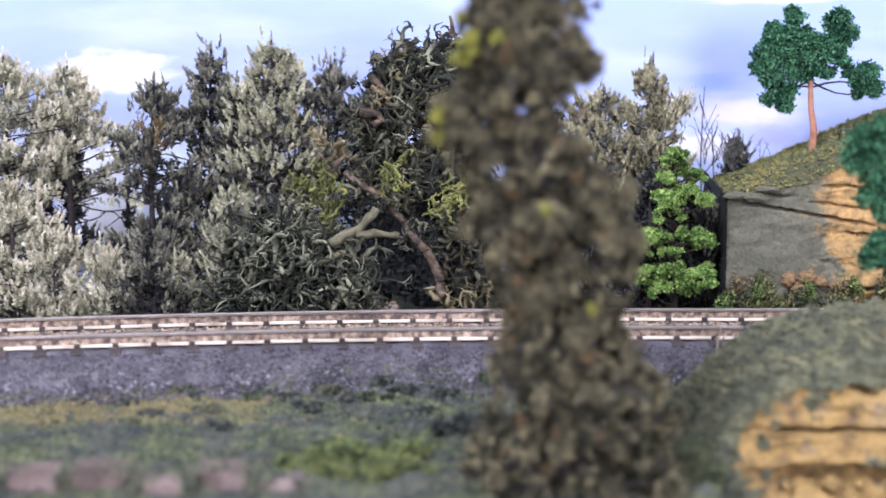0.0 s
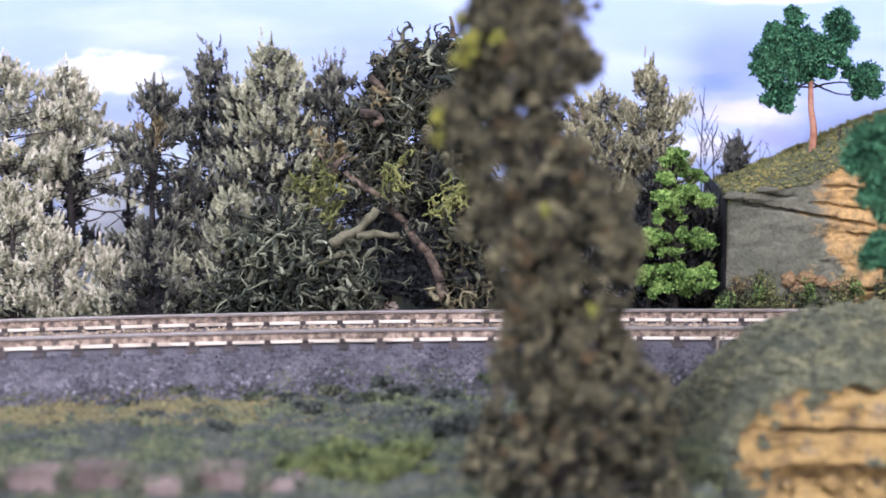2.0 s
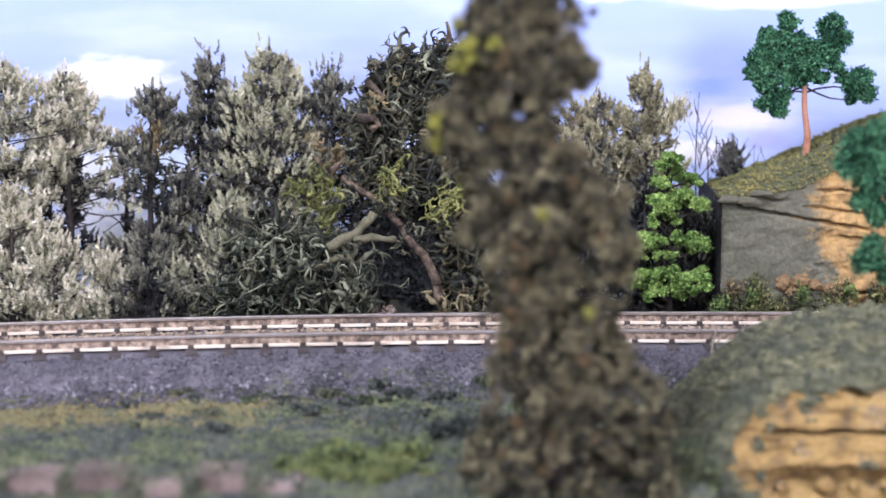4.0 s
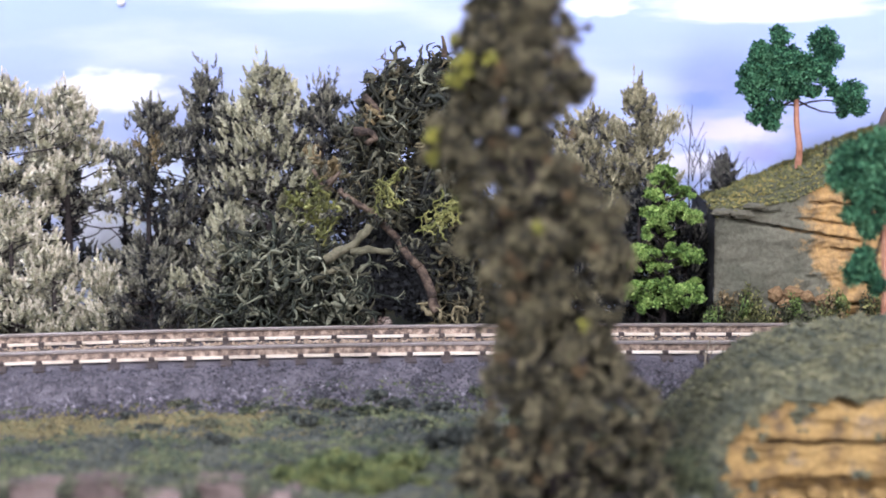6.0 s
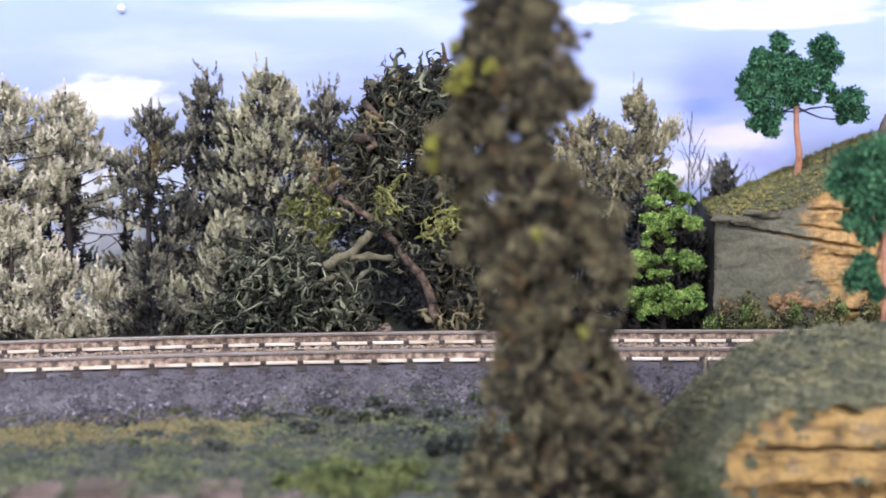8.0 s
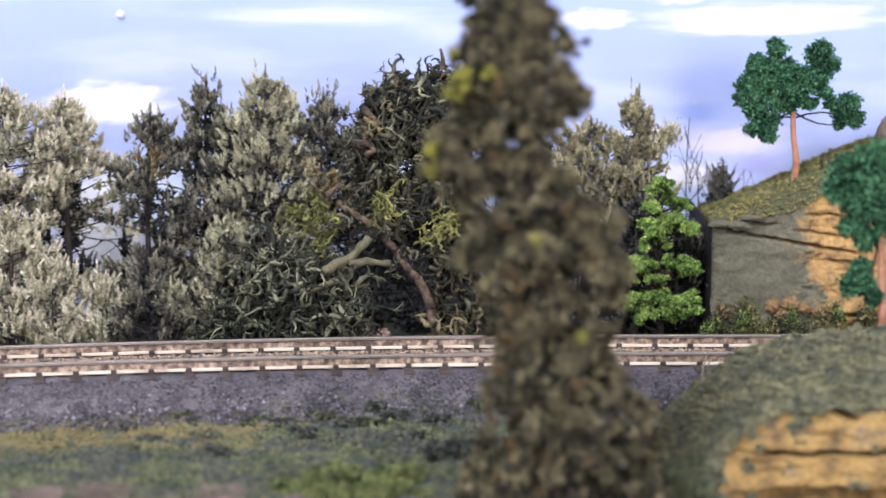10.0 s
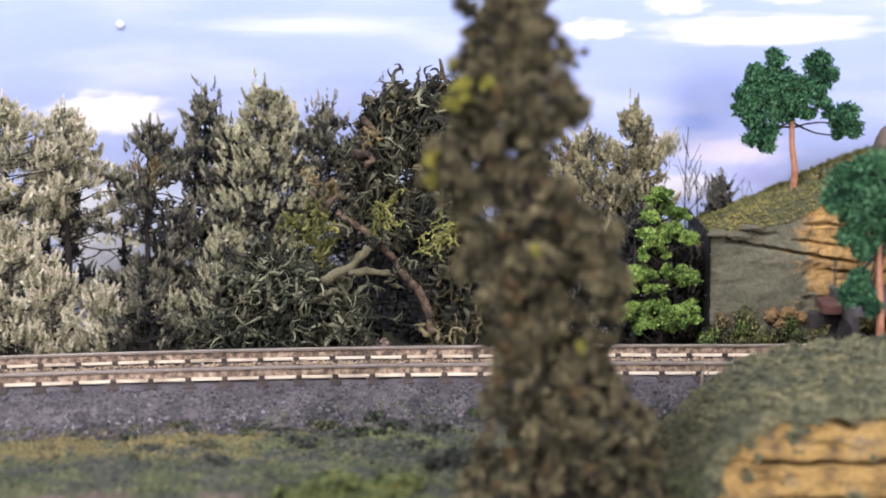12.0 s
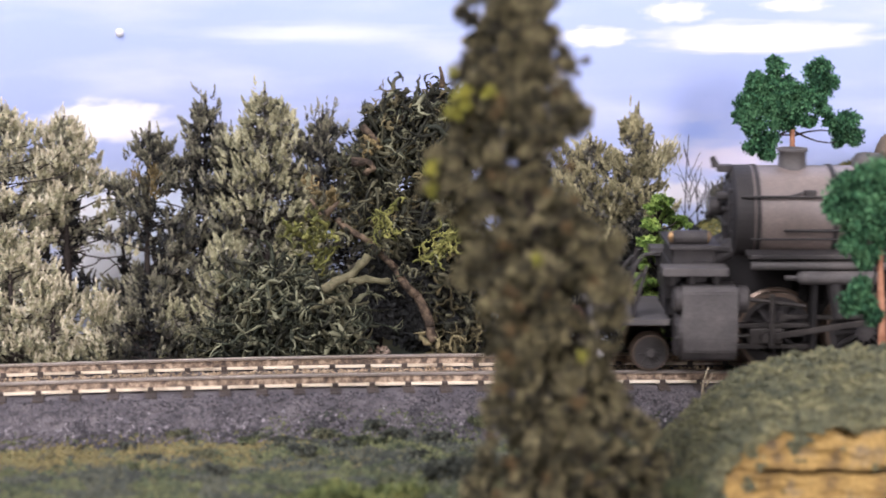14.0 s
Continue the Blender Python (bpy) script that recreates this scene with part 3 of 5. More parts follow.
def pines():
    reseed(21)
    pale = "pale grey-green pine with upright needle tufts before the sky"
    dark = "dark grey-green pine with shade painted into dense needle tufts"
    low = "low pale grey-green pine sapling beside the track"
    # palettes with sun, haze and shade in the needle colours
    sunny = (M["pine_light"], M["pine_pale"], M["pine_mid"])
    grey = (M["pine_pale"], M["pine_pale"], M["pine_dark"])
    dim = (M["pine_mid"], M["pine_dark"], M["shade_black"])
    shade = (M["pine_dark"], M["shade_black"], M["shade_black"])
    # the window of sky between the pale and the dark pines
    window = [(-76, 22, 6.5, 9)]
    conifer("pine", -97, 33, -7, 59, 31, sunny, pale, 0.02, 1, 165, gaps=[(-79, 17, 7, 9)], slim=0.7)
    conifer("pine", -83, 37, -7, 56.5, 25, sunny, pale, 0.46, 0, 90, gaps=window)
    # blackish pine added as the dark underside of the pale boughs
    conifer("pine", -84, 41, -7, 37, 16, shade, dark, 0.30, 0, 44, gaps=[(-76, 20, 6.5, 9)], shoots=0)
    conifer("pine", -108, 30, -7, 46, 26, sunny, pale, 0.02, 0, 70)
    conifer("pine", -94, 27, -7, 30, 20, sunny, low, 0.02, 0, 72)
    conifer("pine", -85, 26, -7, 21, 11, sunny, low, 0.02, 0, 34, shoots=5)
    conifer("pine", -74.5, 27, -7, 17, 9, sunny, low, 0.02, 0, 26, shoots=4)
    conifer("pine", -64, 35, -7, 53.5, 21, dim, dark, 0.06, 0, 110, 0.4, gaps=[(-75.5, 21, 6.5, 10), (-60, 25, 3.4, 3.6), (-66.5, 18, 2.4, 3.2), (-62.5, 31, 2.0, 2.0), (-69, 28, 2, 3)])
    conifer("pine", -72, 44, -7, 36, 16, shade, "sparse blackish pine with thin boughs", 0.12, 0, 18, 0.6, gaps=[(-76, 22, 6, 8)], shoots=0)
    conifer("pine", -64, 29, -7, 20, 17, dim, "low dark pine sapling with shade painted into its needles", 0.02, 0, 56, shoots=4)
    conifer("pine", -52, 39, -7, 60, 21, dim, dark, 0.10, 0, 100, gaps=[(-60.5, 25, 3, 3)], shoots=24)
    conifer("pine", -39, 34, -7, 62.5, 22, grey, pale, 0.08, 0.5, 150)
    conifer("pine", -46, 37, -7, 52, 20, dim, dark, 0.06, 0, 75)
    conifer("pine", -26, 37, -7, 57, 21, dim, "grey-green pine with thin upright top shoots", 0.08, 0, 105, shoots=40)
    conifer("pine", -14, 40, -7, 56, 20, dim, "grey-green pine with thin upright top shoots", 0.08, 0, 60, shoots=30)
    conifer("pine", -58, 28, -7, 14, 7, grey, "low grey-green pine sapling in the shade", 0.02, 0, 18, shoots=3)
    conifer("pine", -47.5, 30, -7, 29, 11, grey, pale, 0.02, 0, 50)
    brown = (M["pine_brown"], M["pine_brown"], M["pine_dark"])
    conifer("pine", 41.5, 36, -7, 58, 17, brown, "grey-brown pine with a ragged crown", 0.05, 2, 110, 0.6, slim=0.56)
    conifer("pine", 33, 37, -7, 51, 25, brown, "grey-brown pine with a ragged crown", 0.05, 0, 130, 0.5)
    conifer("pine", 20, 38, -7, 48, 20, dim, "grey-brown pine with a ragged crown", 0.05, 0, 45)
    # blackish pines added in place of the shade behind leafy tree and lichen
    conifer("pine", 53, 32, -7, 28, 15, shade, "low blackish pine added as painted shade behind the leafy tree", 0.02, 0, 60, shoots=0)
    conifer("pine", 43, 31, -7, 34, 16, shade, "low blackish pine added as painted shade behind the leafy tree", 0.02, 0, 60, shoots=0)
    conifer("pine", 4, 37, -7, 34, 18, shade, "low blackish pine added as painted shade behind the lichen", 0.02, 0, 50, shoots=0)
    conifer("pine", 15, 36, -7, 30, 18, shade, "low blackish pine added as painted shade behind the lichen", 0.02, 0, 50, shoots=0)
    conifer("pine", 27, 34, -7, 28, 16, shade, "low blackish pine added as painted shade behind the lichen", 0.02, 0, 46, shoots=0)
    # rusty dead needles on the dark pine
    for px, pz in ((-66.5, 36), (-62.5, 36.5), (-62.5, 32.5)):
        clump = tagged(empty("dead_needles", px, 29.5, pz), "rusty brown dead needles on a dark pine", "needles")
        c = rng.normal(size=(90, 3)) * np.array([0.7, 0.5, 1.0])
        leaves("needles", c, 0.32, M["lichen_brown"], clump, out=np.tile([0, 0, 1.0], (90, 1)), stretch=3.6, lean=0.6)
    # the limb that leans out of the ragged pine
    tree = tagged(empty("pine_limb", 40, 36, 30), "leaning pine limb with tufts of brown needles", "branch")
    wood = Soup()
    path = limb(wood, (0, 0, 0), (10.5, -1, 10), 0.9, 0.35, 0.04, 8, 6)
    wood.make("stem", M["bark"], tree)
    c = np.concatenate([path[2:]] * 260) + rng.normal(size=(1560, 3)) * np.array([1.2, 1.1, 1.5])
    leaves("needles", c, 0.34, M["pine_brown"], tree, out=np.tile([0.35, 0, 1.0], (len(c), 1)), stretch=3.8, lean=0.5)


def curl(length, turn, start, way, steps=11):
    """The path of one curling lichen strand."""
    p = np.array(start, float)
    d = np.array(way, float)
    d /= np.linalg.norm(d)
    axis = unit(1)[0]
    path = [p.copy()]
    for _ in range(steps):
        ang = turn / steps * rng.uniform(0.4, 1.6)
        axis = axis + rng.normal(size=3) * 0.18
        axis /= np.linalg.norm(axis)
        d = d * math.cos(ang) + np.cross(axis, d) * math.sin(ang) + axis * np.dot(axis, d) * (1 - math.cos(ang))
        p = p + d * length / steps
        path.append(p.copy())
    return path


def lichen(name, blobs, count, material, parent, label="", length=(6, 12), radius=0.42, turn=(2.0, 6.5)):
    """Curling forked strands that fill the given ellipsoids (x, y, z, rx, ry, rz)."""
    soup = Soup()
    vol = np.array([b[3] * b[5] for b in blobs])
    for i in rng.choice(len(blobs), count, p=vol / vol.sum()):
        x, y, z, rx, ry, rz = blobs[i]
        u = unit(1)[0] * rng.uniform(0.3, 1.0) ** 0.5
        start = np.array([x, y, z]) + u * np.array([rx, ry, rz])
        way = u * 0.35 + rng.normal(size=3)
        n = rng.uniform(*length)
        path = np.array(curl(n, rng.uniform(*turn), start - way / np.linalg.norm(way) * n * 0.4, way))
        path[1:-1] += rng.normal(size=(len(path) - 2, 3)) * 0.13
        r = radius * rng.uniform(0.45, 1.5)
        soup.add(*tube_arrays(path, r * np.array([0.6, 0.9, 1.0, 1.0, 0.95, 0.9, 0.85, 0.8, 0.7, 0.55, 0.4, 0.2]) * rng.uniform(0.72, 1.28, 12), 5))
        for fork in range(rng.integers(3, 7)):
            at = int(rng.integers(2, 11))
            sub = curl(n * rng.uniform(0.14, 0.42), rng.uniform(1, 4), path[at], unit(1)[0] * 1.3 + (path[at] - path[at - 1]), 6)
            soup.add(*tube_arrays(sub, r * np.linspace(0.75, 0.15, 7), 4))
    return soup.make(name, material, parent, label)


def lichen_tree():
    reseed(11)
    tree = tagged(empty("lichen_tree", -8, 30, -7), "tall dark tangled tree of curled green lichen on a leaning trunk", "tree")
    blobs = [(-1, 0, 54, 7, 4, 6), (7, 0, 55, 7, 4, 6.5), (13, 0, 50, 5, 4, 8), (5, 0, 47, 8, 4, 7), (-6, 0, 44, 7, 4, 7), (6, 0, 34, 9, 4, 9), (-5, 0, 33, 8, 4, 8), (11, 1, 20, 6, 4, 10), (12, 1, 8, 5, 3, 6)]
    voids = [(0, 2, 20, 10, 3, 10), (4, 3, 10, 10, 3, 8), (-6, 3, 12, 6, 3, 7)]
    lichen("foliage", blobs, 720, M["lichen_dark"], tree, length=(4, 9), radius=0.42, turn=(2.2, 6.0))
    lichen("olive_foliage", blobs, 260, M["lichen_olive"], tree, "olive-brown lichen strands", length=(4, 8), radius=0.36, turn=(2.2, 6.0))
    lichen("grey_foliage", blobs[:6], 120, M["lichen_grey"], tree, "grey-green lichen strands", length=(4, 9), radius=0.38, turn=(2.2, 6))
    # long strands that hang down over the crown
    hang = Soup()
    for _ in range(34):
        a = np.array([rng.uniform(-8, 13), rng.uniform(-5, -3), rng.uniform(36, 57)])
        n = rng.uniform(6, 13)
        path = np.array(curl(n, rng.uniform(0.6, 2.4), a, np.array([rng.normal(0, 0.5), -0.1, -1.0])))
        hang.add(*tube_arrays(path, 0.55 * rng.uniform(0.5, 0.95) * np.linspace(1.0, 0.3, 12) * rng.uniform(0.75, 1.25, 12), 5))
    hang.make("hanging_lichen", M["lichen_dark"], tree)
    wood = Soup()
    bends = [(6.6, -9, 7.5), (5.7, -9, 10.5), (2.9, -8.6, 17.2), (-1.5, -8.2, 22.8), (-7, -7.8, 28.9), (-14.3, -7, 33.7)]
    for (a, b), r in zip(zip(bends, bends[1:]), (1.15, 1.1, 0.95, 0.85, 0.75)):
        limb(wood, a, b, r, r * 0.92, 0.07, 9, 9)
    wood.make("trunk", M["bark"], tree, "brown leaning trunk")
    for a, b, r in (((-16.5, -6, 35), (-14, -7, 37.5), 0.9), ((-20, -6, 38), (-17.5, -6, 34.5), 0.5), ((-11.2, -6, 46), (-6.2, -6.5, 44.2), 1.15), ((-8.2, -5, 43.5), (-6.2, -6.5, 44.4), 0.8),
                    ((-9, -4, 53.5), (-6.5, -5, 49), 0.9), ((8.3, -3, 62), (7.8, -3, 66.3), 0.7)):
        stub = Soup()
        path = limb(stub, a, b, r, r * 0.4, 0.12, 7, 8)
        stub.make("broken_limb", M["bark"], tree, "pinkish-brown broken limb")
    # blackish cores and leaves stand in for the shade between the strands
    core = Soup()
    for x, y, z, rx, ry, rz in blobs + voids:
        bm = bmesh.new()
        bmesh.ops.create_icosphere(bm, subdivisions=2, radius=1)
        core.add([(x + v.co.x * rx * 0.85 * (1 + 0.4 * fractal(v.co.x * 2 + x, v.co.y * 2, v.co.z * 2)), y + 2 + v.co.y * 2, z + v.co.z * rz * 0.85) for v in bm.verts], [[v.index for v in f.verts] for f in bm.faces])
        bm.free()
    core.make("inner_moss", M["shade_black"], tree, "blackish core in place of the shade between strands")
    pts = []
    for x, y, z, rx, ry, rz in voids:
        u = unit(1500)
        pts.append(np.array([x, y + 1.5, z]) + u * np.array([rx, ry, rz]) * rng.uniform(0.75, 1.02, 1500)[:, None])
    leaves("dark_undergrowth", np.concatenate(pts), 1.1, M["shade_black"], tree, "blackish leaves that paint shade into the hollows")
    for at, n in (((-19, -9, 31.5, 3.6, 1.5, 3.2), 22), ((-17.5, -9, 27, 1.2, 1.2, 2.6), 8), ((-24, -8, 31, 2.5, 1, 1.0), 6), ((-4, -9, 33, 3, 1.5, 2.6), 18), ((9, -8, 30, 5, 1.5, 3.5), 24), ((6, -8.5, 26, 3, 1.2, 1.6), 8)):
        lichen("lime_tuft", [at], n, M["lichen_lime"], tree, "yellow-green lichen tuft", (3.5, 7), 0.36, (3, 6))
    lichen("brown_tuft", [(-18, -6, 40, 5, 1.5, 2.6)], 9, M["lichen_brown"], tree, "brown lichen tuft", (4, 8), 0.45, (3, 7))
    lichen("brown_tuft", [(-7.5, -5, 50, 2.5, 1.5, 2.4)], 5, M["lichen_brown"], tree, "brown lichen tuft", (4, 7), 0.42, (3, 7))
    lichen("creeping_lichen", [(-6, -9, 28, 3, 0.8, 3), (1, -9.5, 20, 2.5, 0.8, 3), (-12, -8.5, 33, 3, 0.8, 2.5), (6, -9.5, 10, 2, 0.8, 3)], 26, M["lichen_dark"], tree, "dark lichen creeping over the trunk", (3.5, 7), 0.34, (2.5, 6))
    lichen("low_tuft", [(9, -9, 6, 3.2, 1.5, 3)], 12, M["lichen_olive"], tree, "olive lichen curls at the foot", (5, 9), 0.42, (4, 8))


def lichen_heap():
    heap = tagged(empty("lichen_heap", -36, 24, -7), "low heap of curled grey-green lichen beside the track", "bush")
    blobs = [(0, 0, 8, 12, 3, 8), (-10, 0, 6, 10, 3, 6), (11, 0, 7, 10, 3, 7), (1, 1, 14, 10, 3, 7), (12, 0, 12, 7, 3, 6), (-3, 2, 18, 5, 2, 4)]
    lichen("curled_lichen", blobs, 330, M["lichen_grey"], heap, length=(8, 16), radius=0.50, turn=(2.5, 7))
    lichen("curled_moss", blobs, 380, M["lichen_dark"], heap, length=(7, 14), radius=0.48, turn=(2.5, 7))
    # blackish cores paint the shade deep inside the heap
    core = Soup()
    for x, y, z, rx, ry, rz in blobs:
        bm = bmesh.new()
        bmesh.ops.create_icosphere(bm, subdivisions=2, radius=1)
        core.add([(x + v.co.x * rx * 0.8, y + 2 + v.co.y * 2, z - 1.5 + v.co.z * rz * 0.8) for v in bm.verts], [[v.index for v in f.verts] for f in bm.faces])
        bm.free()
    core.make("inner_moss", M["shade_black"], heap, "blackish core in place of the shade between strands")
    for name, pts, r in (("log", [(-25.5, 19, 12.0), (-19, 18.5, 15.5), (-15.5, 19, 19.5)], 0.95), ("log", [(-19.5, 18, 14.0), (-15, 17.8, 14.4), (-10.5, 17.5, 13.8)], 0.8),
                         ("log", [(-27.5, 19, 7.5), (-25, 18.6, 9.6), (-22, 19, 10.0)], 0.75)):
        s = np.array(pts, float)
        fine = np.array([np.interp(np.linspace(0, 2, 9), [0, 1, 2], s[:, i]) for i in range(3)]).T + rng.normal(size=(9, 3)) * 0.15
        soup = Soup()
        soup.add(*tube_arrays(fine, r * rng.uniform(0.7, 1.2, 9), 9))
        tagged(soup.make(name, M["log"]), "pale greenish broken branch lying on the lichen", "log")


def foam_blob(c, r, n, shell=0.35, squash=0.8):
    """Points over the surface of a ragged clump."""
    u = unit(n)
    k = np.array([1 + 0.5 * fractal(*(v * 1.7 + c * 0.13)) for v in u])
    p = u * (r * k * rng.uniform(1 - shell, 1.05, n))[:, None] * np.array([1, 1, squash])
    return c + p, u


def ragged(blobs, n=3, shrink=0.62):
    """Breaks each clump into smaller ones set about its middle."""
    out = []
    for c, r in blobs:
        for u in unit(n):
            out.append((tuple(np.array(c) + u * r * 0.55), r * shrink * rng.uniform(0.8, 1.2)))
    return out


def foam_crown(tree, blobs, per, size, material, name="crown", core=None, squash=0.8, label="", stretch=1.6, shell=0.35):
    pts, out = [], []
    cs = Soup()
    for c, r in blobs:
        c = np.array(c, float)
        p, u = foam_blob(c, r, int(per * r * r) + 6, shell, squash)
        pts.append(p)
        out.append(u)
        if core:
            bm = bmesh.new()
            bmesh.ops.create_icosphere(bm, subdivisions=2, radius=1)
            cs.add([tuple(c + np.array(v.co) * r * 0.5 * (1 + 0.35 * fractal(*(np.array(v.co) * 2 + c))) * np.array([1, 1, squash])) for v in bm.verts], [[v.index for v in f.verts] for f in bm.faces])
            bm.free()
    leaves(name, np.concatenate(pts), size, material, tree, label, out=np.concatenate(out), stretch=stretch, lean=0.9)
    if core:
        cs.make("crevice_core", core, tree, "dark inner foam that paints shade into the crevices")


def maple():
    reseed(12)
    tree = tagged(empty("maple", 48, 24, -7), "bright fresh green leafy tree in layered tiers", "tree")
    wood = Soup()
    limb(wood, (0, 0, 0), (-1, 0, 37), 0.9, 0.25, 0.02, 8, 8)
    # flat tiers of foliage: height, left, right and thickness
    blobs = []
    for z, x0, x1, thick in ((39, -2.0, 0.6, 1.3), (36.5, -2.4, 3.2, 1.5), (32.5, -3.5, 6.5, 1.6), (28, -5, 7.4, 1.8), (24.5, -4, 2.0, 1.2), (19.3, -7.5, 8.2, 1.8), (17, -5, 4.5, 1.0), (11.6, -8.5, 9.8, 1.9), (9, -5, 5, 1.2)):
        for _ in range(max(3, int((x1 - x0) * 1.7))):
            blobs.append(((rng.uniform(x0, x1) - z / 36, rng.uniform(-3.4, 2.5), z + rng.normal(0, 0.95)), thick * rng.uniform(0.65, 1.2)))
    for c, r in blobs[::2]:
        limb(wood, (-c[2] / 36, 0, max(1, c[2] - 3)), c, 0.3, 0.12, 0.08, 4, 4)
    wood.make("trunk", M["bark_dark"], tree)
    foam_crown(tree, ragged(blobs, 4, 0.62), 120, 0.46, M["maple"], squash=0.62, shell=0.75)


def hill_mesh(xs, sections):
    """Sweeps cross sections: for each x a list of (y, z)."""
    verts, faces = [], []
    k = len(sections[0])
    for x, s in zip(xs, sections):
        for y, z in s:
            verts.append((x, y, z))
    for i in range(len(xs) - 1):
        for j in range(k - 1):
            faces.append([i * k + j, (i + 1) * k + j, (i + 1) * k + j + 1, i * k + j + 1])
    return verts, faces


def far_hill():
    hill = tagged(empty("far_hill"), "rocky bank with grey and ochre cliff and grassy sloping top", "hill", kind="structure")
    xs = np.concatenate([np.arange(59, 100, 0.5), np.arange(100, 235, 2.5)])

    def edge(x):
        return float(np.interp(x, [59, 66, 75, 82, 92, 120, 235], [20.5, 22.3, 23.8, 27.0, 30.0, 38, 42])) + fractal(x / 5, 3) * 0.5

    def ridge(x):
        return float(np.interp(x, [59, 68, 78, 90, 120, 235], [21.6, 25.4, 29.3, 35.0, 46, 50])) + fractal(x / 4, 8) * 0.6

    cracks = [(61.5, 19.8, 92, 14.5, 0.9), (59, 20.6, 66, 20.4, 1.8), (66, 21.6, 74, 20.8, 0.8), (76, 19.9, 93, 17.6, 0.6), (84, 13.2, 96, 11.8, 0.9), (79, 23.4, 95, 22.4, 0.8), (84, 1.5, 96, 0.6, 0.8)]

    def face_y(x, z):
        y = 25.5 + z * 0.05 + fractal(x / 9, z / 7, 2) * 0.6 + fractal(x / 2.0, z / 1.8, 6) * 0.16
        if x > 79:
            y -= 0.35 * math.sin(z * 0.9 + fractal(x / 6, 1) * 3) + 0.4 * fractal(x / 1.5, z / 0.8, 31)
        for x0, z0, x1, z1, deep in cracks:
            if x0 <= x <= x1:
                zc = z0 + (z1 - z0) * (x - x0) / (x1 - x0) + fractal(x / 2.5, z0) * 0.4
                y += deep * 3.4 * math.exp(-((z - zc) / (0.16 + 0.12 * deep)) ** 4) * min(1, (x - x0) / 2, (x1 - x) / 4)
        return y

    hs = np.linspace(0, 1, 120)
    sec = []
    for x in xs:
        top = edge(x)
        sec.append([(face_y(x, -8 + (top + 8) * h), -8 + (top + 8) * h) for h in hs])
    rock = mat("cast_rock_wall", [(0.080, 0.082, 0.052), (0.115, 0.112, 0.074), (0.165, 0.152, 0.100)], 0.9, 0, 70, 0.8, 1200)
    # ochre paint spreads over the rock away from its corner
    nt = rock.node_tree
    bsdf = nt.nodes["Principled BSDF"]
    base = bsdf.inputs["Base Color"].links[0].from_socket
    co = nt.nodes.new("ShaderNodeTexCoord")
    sp = nt.nodes.new("ShaderNodeSeparateXYZ")
    nt.links.new(co.outputs["Object"], sp.inputs[0])
    nz = nt.nodes.new("ShaderNodeTexNoise")
    nz.inputs["Scale"].default_value = 160
    nz.inputs["Detail"].default_value = 9
    nz.inputs["Roughness"].default_value = 0.65
    streak = nt.nodes.new("ShaderNodeMapping")
    streak.inputs["Scale"].default_value = (2.6, 2.6, 1.4)
    nt.links.new(co.outputs["Object"], streak.inputs[0])
    nt.links.new(streak.outputs[0], nz.inputs["Vector"])
    edge_noise = nt.nodes.new("ShaderNodeTexNoise")
    edge_noise.inputs["Scale"].default_value = 120
    edge_noise.inputs["Detail"].default_value = 8
    edge_noise.inputs["Roughness"].default_value = 0.6
    nt.links.new(co.outputs["Object"], edge_noise.inputs["Vector"])
    ad = nt.nodes.new("ShaderNodeMath")
    ad.operation = "MULTIPLY_ADD"
    ad.inputs[1].default_value = 0.030
    nt.links.new(edge_noise.outputs["Fac"], ad.inputs[0])
    tilt = nt.nodes.new("ShaderNodeMath")
    tilt.operation = "MULTIPLY_ADD"
    tilt.inputs[1].default_value = 0.3
    nt.links.new(sp.outputs["Z"], tilt.inputs[0])
    nt.links.new(sp.outputs["X"], tilt.inputs[2])
    nt.links.new(tilt.outputs[0], ad.inputs[2])
    mr = nt.nodes.new("ShaderNodeMapRange")
    mr.inputs["From Min"].default_value, mr.inputs["From Max"].default_value = 0.0965, 0.0995
    nt.links.new(ad.outputs[0], mr.inputs["Value"])
    och = nt.nodes.new("ShaderNodeValToRGB")
    och.color_ramp.elements[0].position, och.color_ramp.elements[0].color = 0.34, (0.19, 0.13, 0.06, 1)
    och.color_ramp.elements[1].position, och.color_ramp.elements[1].color = 0.66, (0.50, 0.31, 0.105, 1)
    nt.links.new(nz.outputs["Fac"], och.inputs[0])
    mx = nt.nodes.new("ShaderNodeMix")
    mx.data_type = "RGBA"
    nt.links.new(mr.outputs[0], mx.inputs[0])
    nt.links.new(base, mx.inputs[6])
    nt.links.new(och.outputs[0], mx.inputs[7])
    nt.links.new(mx.outputs[2], bsdf.inputs["Base Color"])
    mesh_part("cliff", *hill_mesh(xs, sec), rock, hill, "grey and ochre cracked rock face")
    # grassy top
    sec, tuft = [], []
    for x in xs:
        e, r = edge(x), ridge(x)
        row = []
        for h in np.linspace(0, 1, 22):
            y = 26.2 + h * 38
            z = e + (r - e) * math.sin(min(1, h * 2.6) * math.pi / 2) + fractal(x / 3, y / 3, 4) * 0.4 - max(0, h - 0.45) * 6
            row.append((y, z - 0.1))
            if x < 110:
                for _ in range(3):
                    tuft.append((x + rng.uniform(-0.6, 0.6), y + rng.uniform(-0.9, 0.9), z + rng.uniform(-0.1, 0.25)))
        sec.append(row)
    mesh_part("top", *hill_mesh(xs, sec), M["soil"], hill, "earthy sloping top")
    turf = mat("olive_hill_turf", [(0.07, 0.075, 0.028), (0.13, 0.13, 0.045), (0.24, 0.20, 0.06)], 0.95, 0, 140, 0, 1500, island=0.4)
